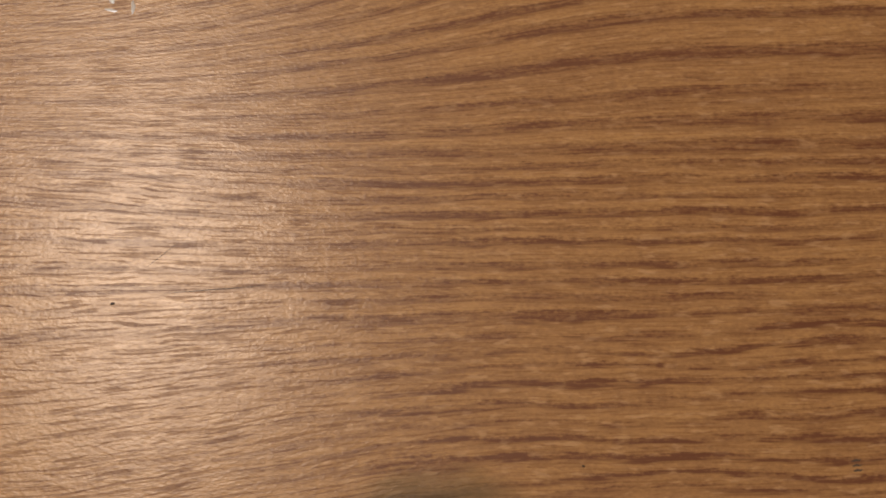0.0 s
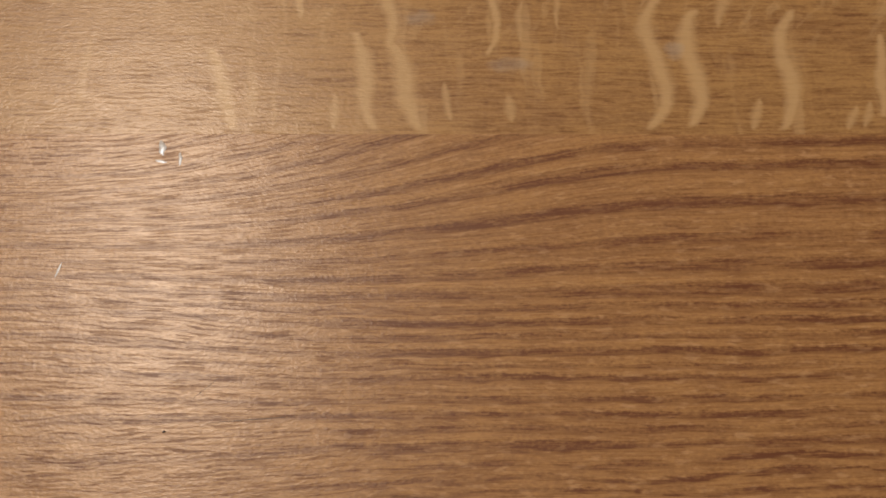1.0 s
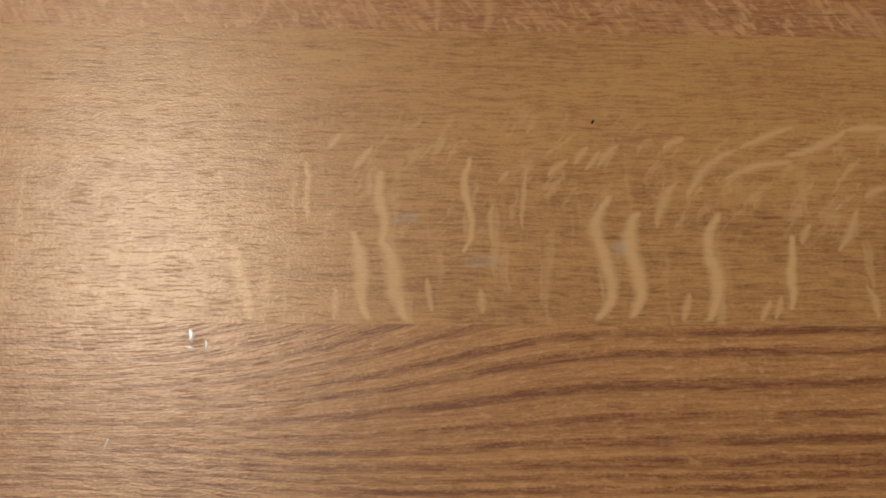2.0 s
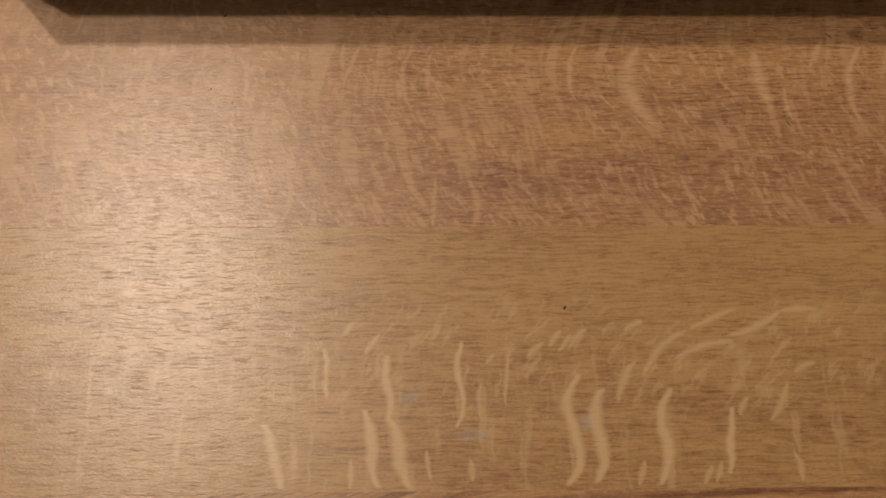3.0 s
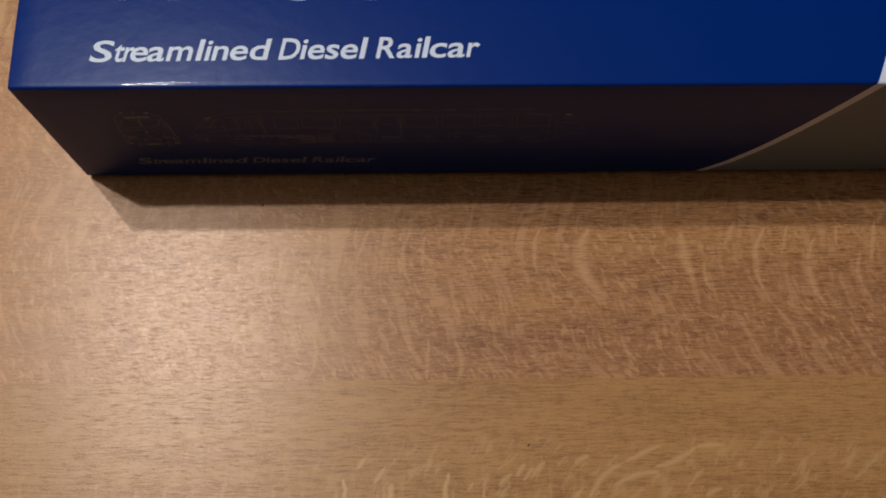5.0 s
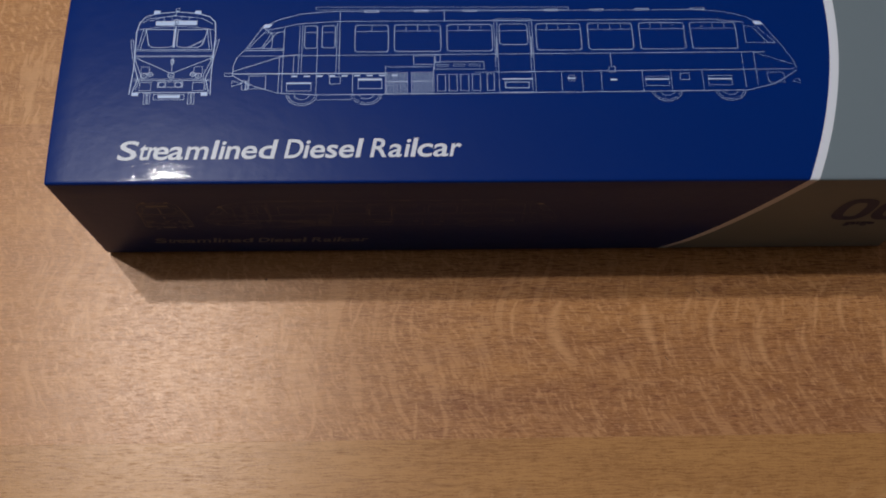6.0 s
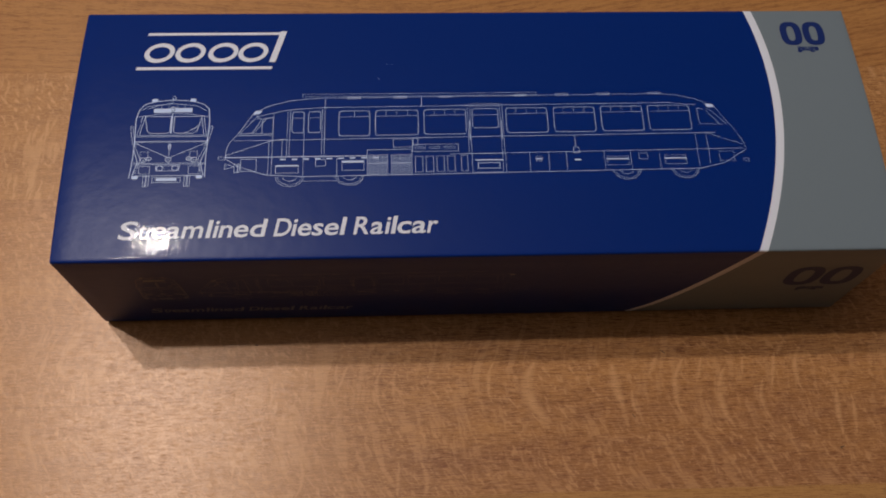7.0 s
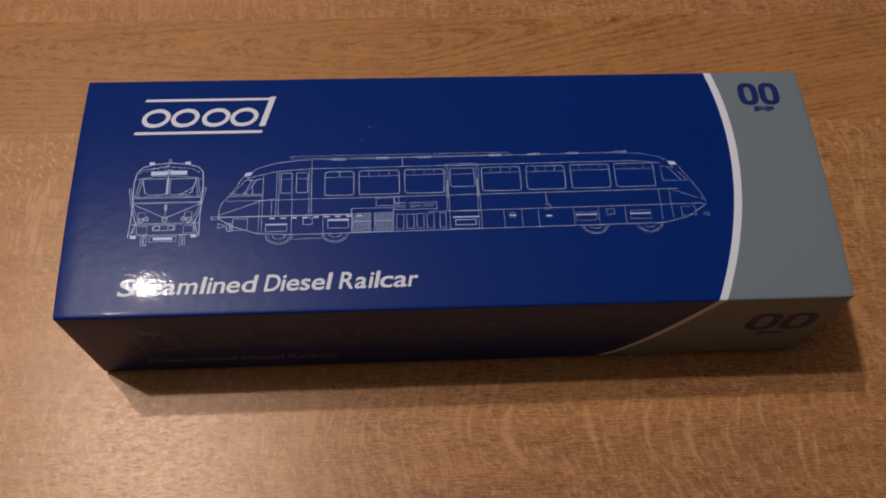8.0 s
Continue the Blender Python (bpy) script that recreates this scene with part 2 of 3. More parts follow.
    if figure != "rows":
        lines = noise_val(tree, x * 1.5, along * 16.0, seed + 55, 2, 0.55)
        split = noise_val(tree, x * 3.4, along * 9.0, seed + 57, 2, 0.6)
        cut = (lines + (split - 0.5) * 0.25 + (tone - 0.5) * 0.22).step(0.52, 0.60)
        cut = cut * (0.45 + 0.55 * x.step(7.0, 13.0))
        if figure == "fine":
            # close-set fine lines all along the board
            row = noise_val(tree, x * 0.7, along * 21.0, seed + 93, 1, 0.4).step(0.44, 0.60)
            shade = (tone - 0.5) * 0.60 + (mottle - 0.5) * 0.50 + (grit - 0.5) * 1.10 + (cross - 0.5) * 0.45 + (row - 0.5) * (0.16 + 0.34 * x.step(8.0, 16.0)) + cut * (0.22 + 0.18 * x.step(8.0, 15.0)) + open_pore * (0.06 + 0.20 * x.step(8.0, 15.0)) + 0.17
        else:
            shade = shade * 0.88 + cut * {"rays": 0.24, "eye": 0.20}[figure] - 0.06
    if figure == "rays":
        shade = shade + y.step(-10.6, -12.4) * x.step(9.0, 14.5) * (0.10 + (mottle - 0.45) * 0.45)
    if figure == "eye":
        shade = shade + (noise_val(tree, x * 0.9 + sway * 2.0, y * 1.0, seed + 91, 3, 0.6) - 0.5) * 0.55
    shade = shade.most(0.0).least(1.0)
    colour = blend(tree, shade, light, dark)
    rosy = (tone * 0.7 + slow * 0.6 - 0.35).most(0.0).least(1.0)
    if figure == "fine":
        heart = y.step(-4.2, -6.6) * x.step(6.0, 14.0) + (y + 4.6 + sway * 1.5).size().step(0.9, 0.2) * x.step(8.0, 16.0) * 0.7
        rosy = rosy + heart * (0.35 + 0.8 * (mottle - 0.3)) * y.step(0.5, -0.5)
    colour = blend(tree, rosy * (0.30 + red), colour, (0.25, 0.102, 0.052))
    pale = None
    wob = (noise_val(tree, x * 1.5, y * 1.8, seed + 61, 4, 0.6) - 0.5) * 0.26
    if figure == "rays":
        pale = mask(FLECK, FLECKS, x, y, wob) * 0.88
        arcs = mask(ARC, ARCS_LOW + ARCS_HIGH, x, y, wob * 0.65)
        small = noise_val(tree, x * 1.9 - y * (0.5 + x * 0.07) + sway * 3.0 + wob * 6.0, y * 0.8 + x * 0.25, seed + 71, 3, 0.6).step(0.53, 0.66)
        small = small * y.step(-13.4, -12.2) * y.step(-9.2, -10.6) * x.step(5.0, 12.0) * 0.50
        thin = noise_val(tree, x * 2.8 + wob * 3.0, y * 0.33, seed + 75, 2).step(0.56, 0.70) * y.step(-10.5, -12.0) * 0.45
        pale = pale.most(arcs * 0.70).most(small).most(thin)
    elif figure == "fine":
        arc = x - (y + 3.4).power(2.0) * 0.075 * y.step(1.0, -0.5) + wob * 1.2
        a = noise_val(tree, arc * 1.9 + sway * 1.2, y * 0.30, seed + 81, 2).step(0.54, 0.64)
        b = noise_val(tree, arc * 3.6 + sway * 2.4, y * 0.75, seed + 83, 3).step(0.53, 0.64)
        slant = noise_val(tree, x * 4.2 + y * 1.8 + sway * 3.0, y * 2.2, seed + 85, 3).step(0.52, 0.66)
        where = noise_val(tree, x * 0.22, y * 0.40, seed + 87, 2)
        pale = (a * 0.72).most(b * 0.70) * where.step(0.30, 0.54)
        if red > 0:
            pale = (pale * 0.72).most(mask(ARC, BOLD_ARCS, x, y, wob * 0.8) * (0.50 + 0.6 * mottle)).most(mask(ARC, FAINT_ARCS, x, y, wob * 0.8) * 0.60)
        weave = noise_val(tree, x * 3.4, along * 13.0, seed + 89, 2, 0.6).step(0.50, 0.64)
        pale = pale.most(weave * (0.30 + 0.35 * dashes)).most(slant * where.step(0.66, 0.44) * (0.70 if red > 0 else 0.90))
        pale = pale * (1.0 - cut * 0.45)
    elif figure == "rows":
        pale = noise_val(tree, x * 3.0 + wob * 2.0, along * 11.0, seed + 89, 2, 0.6).step(0.55, 0.68) * 0.55 * (1.0 - ring * 0.6)
    if pale is not None:
        pale = pale * (0.55 + 0.5 * fibre + 0.25 * mottle)
        colour = blend(tree, pale * (0.80 if figure == "rows" else 0.94), colour, tuple(min(1.0, c * k) for c, k in zip(light, (1.30, 1.50, 2.0) if figure == "rays" else (1.32, 1.52, 2.10))))
    if figure == "rays":
        for cx, cy, rx in ((11.85, -12.42, 0.35), (16.38, -13.05, 0.22), (13.45, -13.40, 0.45)):
            d = ((x - cx) / rx).power(2.0) + ((y - cy) / 0.22).power(2.0) + (mottle - 0.5) * 3.4
            colour = blend(tree, d.step(1.0, -0.4) * 0.32, colour, (0.40, 0.34, 0.29))
    if figure == "rows":
        d = ((x - 12.2) / 1.15).power(2.0) + ((y + 22.3) / 0.55).power(2.0) + (mottle - 0.5) * 1.2 + (dashes - 0.5) * 0.8
        colour = blend(tree, d.step(1.2, -0.1) * 0.70, colour, (0.105, 0.062, 0.022))
    if figure == "fine":
        line = ((y + 3.72 + sway * 0.10) / 0.035).size().step(1.0, 0.3) * x.step(3.6, 1.5)
        colour = blend(tree, line * 0.25, colour, dark)
    p = tree.nodes["Principled BSDF"]
    tree.links.new(colour.socket, p.inputs["Base Color"])
    gloss = 0.335 + (mottle - 0.5) * 0.12 + (grit - 0.5) * 0.10 + open_pore * 0.06
    tree.links.new(gloss.socket, p.inputs["Roughness"])
    dull = open_pore if cut is None else open_pore.most(cut * 0.8)
    tree.links.new((0.66 - dull * (0.26 if figure == "rows" else 0.22)).socket, p.inputs["Specular IOR Level"])
    # pores run along the boards, so the gloss spreads across them
    across = tree.nodes.new("ShaderNodeCombineXYZ")
    across.inputs[1].default_value = 1.0
    tree.links.new(across.outputs[0], p.inputs["Tangent"])
    p.inputs["Anisotropic"].default_value = 0.30
    p.inputs["Specular Tint"].default_value = (1.0, 0.80, 0.63, 1)
    relief(m, fibre * 0.25 - open_pore * 0.12 + mottle * 0.30 + grit * 0.9, 0.40, 0.00015)
    return m


OAK_ROWS = oak("oak_flat_sawn", "rows", (0.525, 0.252, 0.084), (0.165, 0.054, 0.022), 0.05, 2.0)
OAK_EYE = oak("oak_round_eye", "eye", (0.49, 0.230, 0.071), (0.19, 0.062, 0.022), 0.04, 19.0)
OAK_RAYS = oak("oak_broad_rays", "rays", (0.505, 0.256, 0.084), (0.19, 0.068, 0.025), 0.0, 33.0)
OAK_FINE = oak("oak_fine_rays", "fine", (0.510, 0.236, 0.076), (0.165, 0.052, 0.022), 0.30, 47.0)
OAK_GOLD = oak("oak_golden_rays", "fine", (0.495, 0.233, 0.074), (0.175, 0.056, 0.022), 0.0, 63.0)


def lacquer(name, base, rough=0.28):
    m = material(name, base, rough, spec=0.12)
    m.node_tree.nodes["Principled BSDF"].inputs["Coat Weight"].default_value = 0.08
    m.node_tree.nodes["Principled BSDF"].inputs["Coat Roughness"].default_value = 0.04
    tree = m.node_tree
    x, y, z = place_cm(tree)
    peel = noise_val(tree, x * 6.5, y * 6.5, z * 6.5, 2, 0.5)
    wave = noise_val(tree, x * 1.7, y * 1.7, z * 1.7, 1)
    dust = noise_val(tree, x * 3.0, y * 3.0, z * 3.0, 5, 0.7)
    colour = blend(tree, (dust - 0.35).most(0.0) * 0.10, base, tuple(c * 0.8 + 0.03 for c in base))
    tree.links.new(colour.socket, tree.nodes["Principled BSDF"].inputs["Base Color"])
    tree.links.new((rough + dust * 0.10).socket, tree.nodes["Principled BSDF"].inputs["Roughness"])
    relief(m, peel * 0.3 + wave * 0.9, 0.10, 0.0009)
    relief(m, peel * 0.8 + wave * 0.8, 0.042, 0.0009, "Coat Normal")
    return m


BLUE = lacquer("blue_print", (0.0004, 0.0205, 0.158))
GREY = lacquer("grey_print", (0.171, 0.210, 0.231))
WHITE = lacquer("white_print", (0.71, 0.735, 0.79))
NAVY = lacquer("navy_print", (0.012, 0.028, 0.13))
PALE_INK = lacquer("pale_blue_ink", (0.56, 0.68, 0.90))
# the lid's print again for the front, its shade painted into the colour
SHADED_INK = lacquer("shaded_print_ink", (0.19, 0.195, 0.24))
CARD = material("dark_card", (0.012, 0.012, 0.016), 0.8)
CRUMB = material("dark_crumb", (0.018, 0.012, 0.009), 0.7)
# scuffed varnish, pale because its glint is painted into the colour
SCUFF_GLINT = material("worn_varnish_glint", (0.62, 0.50, 0.40), 0.25)
GROOVE = material("scratch_dirt", (0.10, 0.055, 0.03), 0.6)


def plaster(name, base):
    m = material(name, base, 0.85)
    tree = m.node_tree
    x, y, z = place_cm(tree)
    a = noise_val(tree, x * 0.03, y * 0.03, z * 0.03, 4)
    tree.links.new(blend(tree, a, base, tuple(c * 0.88 for c in base)).socket, tree.nodes["Principled BSDF"].inputs["Base Color"])
    relief(m, noise_val(tree, x * 2.0, y * 2.0, z * 2.0, 4), 0.15, 0.001)
    return m


WALL = plaster("wall_paint", (0.21, 0.18, 0.15))
CEILING = plaster("ceiling_paint", (0.33, 0.31, 0.29))
FLOOR = plaster("floor_covering", (0.12, 0.09, 0.07))


# ---- building blocks ----
def mesh_of(name, bm, mat, smooth=False):
    me = bpy.data.meshes.new(name)
    bm.to_mesh(me)
    bm.free()
    me.materials.append(mat)
    if smooth:
        for f in me.polygons:
            f.use_smooth = True
    return me


def part(name, bm, mat, parent=None, label="", smooth=False):
    ob = new(name, mesh_of(name, bm, mat, smooth))
    ob.parent = parent
    return tagged(ob, label)


def slab(x0, x1, y0, y1, z0, z1, bevel=0.0):
    bm = bmesh.new()
    bmesh.ops.create_cube(bm, size=1)
    for v in bm.verts:
        v.co = Vector(((x0 + x1) / 2 + v.co.x * (x1 - x0), (y0 + y1) / 2 + v.co.y * (y1 - y0), (z0 + z1) / 2 + v.co.z * (z1 - z0)))
    if bevel:
        bmesh.ops.bevel(bm, geom=bm.edges[:], offset=bevel, segments=2, affect="EDGES", profile=0.6)
    return bm


# ---- room ----
FLOOR_Z, CEIL_Z = -0.75, 2.05
RX0, RX1, RY0, RY1 = -1.9, 2.4, -3.4, 1.9
tagged(part("floor", slab(RX0, RX1, RY0, RY1, FLOOR_Z - 0.1, FLOOR_Z), FLOOR), "plain dark floor under the table", "floor", kind="structure")
tagged(part("ceiling", slab(RX0, RX1, RY0, RY1, CEIL_Z, CEIL_Z + 0.1), CEILING), "plain greyish painted ceiling", "ceiling", kind="structure")
for wall_name, box in (
    ("wall_north", (RX0 - 0.1, RX1 + 0.1, RY1, RY1 + 0.1)),
    ("wall_south", (RX0 - 0.1, RX1 + 0.1, RY0 - 0.1, RY0)),
    ("wall_west", (RX0 - 0.1, RX0, RY0, RY1)),
    ("wall_east", (RX1, RX1 + 0.1, RY0, RY1)),
):
    tagged(part(wall_name, slab(*box, FLOOR_Z - 0.1, CEIL_Z + 0.1), WALL), "plain cream painted wall", "wall", kind="structure")

# ---- table ----
TX0, TX1, TOP = -0.55, 0.95, 0.027
JOINTS = [-0.4951, -0.4258, -0.3565, -0.2872, -0.2270, -0.1472, -0.0779, -0.0086, 0.0610, 0.1310, 0.2045, 0.2740, 0.3433, 0.4126, 0.4819]
WOODS = {-0.2270: OAK_ROWS, -0.1472: OAK_RAYS, -0.0779: OAK_FINE, -0.0086: OAK_FINE, 0.0610: OAK_GOLD, 0.1310: OAK_EYE, 0.2045: OAK_FINE}
table = tagged(new("table"), "honey-coloured varnished oak table of glued boards", "table")
table.location = (0.2, 0, FLOOR_Z)
SINK = Matrix.Translation((-0.2, 0, -FLOOR_Z))


def table_part(name, bm, mat, label=""):
    ob = part(name, bm, mat, table, label)
    ob.matrix_parent_inverse = SINK
    return ob


planks = {}
for n, (a, b) in enumerate(zip(JOINTS, JOINTS[1:])):
    wood = WOODS.get(a, (OAK_GOLD, OAK_ROWS, OAK_FINE)[n % 3])
    planks[a] = table_part("plank", slab(TX0, TX1, a + 0.000004, b - 0.000004, -TOP, 0, 0.00002), wood)
Y0, Y1 = JOINTS[0], JOINTS[-1]
for yy in (Y0 + 0.06, Y1 - 0.08):
    table_part("apron", slab(TX0 + 0.11, TX1 - 0.11, yy, yy + 0.02, -TOP - 0.09, -TOP, 0.001), OAK_GOLD)
for xx in (TX0 + 0.06, TX1 - 0.08):
    table_part("apron", slab(xx, xx + 0.02, Y0 + 0.11, Y1 - 0.11, -TOP - 0.09, -TOP, 0.001), OAK_GOLD)
for xx in (TX0 + 0.045, TX1 - 0.11):
    for yy in (Y0 + 0.045, Y1 - 0.11):
        table_part("leg", slab(xx, xx + 0.065, yy, yy + 0.065, FLOOR_Z, -TOP, 0.003), OAK_GOLD)

# ---- cardboard box ----
L, W, EDGE, LIP, R = 0.3222, 0.1134, 0.0678, 0.0028, 0.0009


def crown(x, y):
    """The height of the softly bulging lid."""
    d = max(0.0, min(y, W - y))
    return EDGE + 0.075 * (d - d * d / W)


def profile():
    """The lid's skin from the foot of its front, over the top, to the foot of its back: (y, height share, top?)."""
    rows = [(0.0, LIP + (EDGE - R - LIP) * k / 8, 0) for k in range(9)]
    rows += [(R - R * math.cos(a), EDGE - R + R * math.sin(a), 1) for a in [math.radians(18 * k) for k in range(1, 6)]]
    half = [R + (W / 2 - R) * (k / 22) ** 1.6 for k in range(1, 23)]
    rows += [(v, None, 2) for v in half]
    return rows + [(W - v, z, c) for v, z, c in reversed(rows[:-1])]


ROWS = profile()


def skin_point(x, row, inset):
    y, z, c = row
    if c == 2:
        z = crown(x, y)
    elif z > 0.03:
        z += (crown(x, 0) - EDGE) * (z - 0.03) / (EDGE - 0.03)
    y = min(max(y, inset), W - inset)
    return Vector((x, y, z - (inset if z > 0.03 else 0) * min(1.0, (z - 0.03) / 0.03)))


def swoosh(row):
    """Where the printed border crosses the lid."""
    y, z, c = row
    if c == 0:
        return 0.223 + (0.2672 - 0.223) * max(0.0, z / EDGE) ** 0.60
    return 0.284 - 2.9 * (y - 0.076) ** 2


STRIPE = 0.0017
ENDS = [(R - R * math.sin(a), R - R * math.cos(a)) for a in [math.radians(v) for v in (90, 68, 45, 22, 0)]]


def strip(columns, cap=None):
    """columns: for each row of the profile a list of (x, inset)."""
    bm = bmesh.new()
    grid = [[bm.verts.new(skin_point(x, row, i)) for x, i in columns(row)] for row in ROWS]
    for a, b in zip(grid, grid[1:]):
        for k in range(len(a) - 1):
            bm.faces.new((a[k], a[k + 1], b[k + 1], b[k]))
    if cap is not None:
        bm.faces.new([g[cap] for g in grid])
    bmesh.ops.recalc_face_normals(bm, faces=bm.faces[:])
    return bm


def blue_columns(row):
    end = swoosh(row) - STRIPE
    first = [(x, i) for x, i in ENDS]
    xs = [R + (end - R) * (k / 44) for k in range(1, 45)]
    return first + [(x, 0.0) for x in xs]


def white_columns(row):
    return [(swoosh(row) + STRIPE * k, 0.0) for k in (-1, 0, 1)]


def grey_columns(row):
    start = swoosh(row) + STRIPE
    xs = [start + (L - R - start) * (k / 10) for k in range(10)]
    return [(x, 0.0) for x in xs] + [(L - x, i) for x, i in reversed(ENDS)]


carton = tagged(new("cardboard_box"), "glossy blue and grey printed model train carton on oak table", "box")
carton.location = (-0.0007, -0.0005, 0)
part("base_tray", slab(0.0032, L - 0.0016, 0.0016, W - 0.0016, 0.0, 0.05, 0.0006), CARD, carton, "black inner tray of card")
blue_panel = part("lid", strip(blue_columns, 0), BLUE, carton, "glossy dark blue printed lid", True)
part("border_stripe", strip(white_columns), WHITE, carton, "curved white border line", True)
grey_panel = part("end_panel", strip(grey_columns, -1), GREY, carton, "plain grey printed end of the lid", True)


# ---- print on the box ----
class Ink:
    """Flat lines and shapes of print, laid on a surface by put(x, y, lift); lengths in cm."""

    def __init__(self, put):
        self.bm, self.put, self.n = bmesh.new(), put, 0

    def lift(self):
        self.n += 1
        return 0.00005 + (self.n % 9) * 0.000009

    def quad(self, *corners):
        h = self.lift()
        self.bm.faces.new([self.bm.verts.new(self.put(x, y, h)) for x, y in corners])

    def line(self, x0, y0, x1, y1, w=0.028):
        d = math.hypot(x1 - x0, y1 - y0)
        if d < 1e-5:
            return
        ux, uy = (x1 - x0) / d, (y1 - y0) / d
        # lines thin towards the right: fading light drawn into their width
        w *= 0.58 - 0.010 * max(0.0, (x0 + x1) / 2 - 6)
        nx, ny, h = -uy * w / 2, ux * w / 2, self.lift()
        x0, y0, x1, y1 = x0 - ux * w / 2, y0 - uy * w / 2, x1 + ux * w / 2, y1 + uy * w / 2
        steps = max(1, int(d / 0.8))
        sides = []
        for k in range(steps + 1):
            x, y = x0 + (x1 - x0) * k / steps, y0 + (y1 - y0) * k / steps
            sides.append((self.bm.verts.new(self.put(x + nx, y + ny, h)), self.bm.verts.new(self.put(x - nx, y - ny, h))))
        for (a, b), (c, d2) in zip(sides, sides[1:]):
            self.bm.faces.new((a, b, d2, c))

    def path(self, points, w=0.028, closed=False):
        pts = list(points) + ([points[0]] if closed else [])
        for (a, b), (c, d) in zip(pts, pts[1:]):
            self.line(a, b, c, d, w)

    def frame_of(self, x0, y0, x1, y1, w=0.028, r=0.0):
        if r <= 0:
            return self.path([(x0, y0), (x1, y0), (x1, y1), (x0, y1)], w, True)
        pts = []
        for cx, cy, a in ((x1 - r, y1 - r, 0), (x0 + r, y1 - r, 90), (x0 + r, y0 + r, 180), (x1 - r, y0 + r, 270)):
            pts += [(cx + r * math.cos(math.radians(a + 30 * k)), cy + r * math.sin(math.radians(a + 30 * k))) for k in range(4)]
        self.path(pts, w, True)

    def oval(self, cx, cy, rx, ry, w=0.028, a0=0, a1=360, steps=20, lean=0.0):
        pts = [(cx + rx * math.cos(a) + lean * ry * math.sin(a), cy + ry * math.sin(a)) for a in [math.radians(a0 + (a1 - a0) * k / steps) for k in range(steps + 1)]]
        self.path(pts, w)

    def disc(self, cx, cy, r):
        h = self.lift()
        self.bm.faces.new([self.bm.verts.new(self.put(cx + r * math.cos(a), cy + r * math.sin(a), h)) for a in [k * math.tau / 14 for k in range(14)]])

    def ring(self, cx, cy, rx, ry, w, lean=0.0, steps=28):
        h, rows = self.lift(), []
        for k in range(steps):
            a = math.tau * k / steps
            c, s = math.cos(a), math.sin(a)
            rows.append([self.bm.verts.new(self.put(cx + (rx - d) * c + lean * (ry - d) * s, cy + (ry - d) * s, h)) for d in (0, w)])
        for k in range(steps):
            a, b = rows[k], rows[(k + 1) % steps]
            self.bm.faces.new((a[0], b[0], b[1], a[1]))

    def block(self, x0, y0, x1, y1, lean=0.0):
        s = (y1 - y0) * lean
        self.quad((x0, y0), (x1, y0), (x1 + s, y1), (x0 + s, y1))


def on_top(x, y, lift):
    return Vector((x / 100, y / 100, crown(x / 100, y / 100) + lift))


def on_front(x, y, lift):
    return Vector((x / 100, -lift, y / 100))


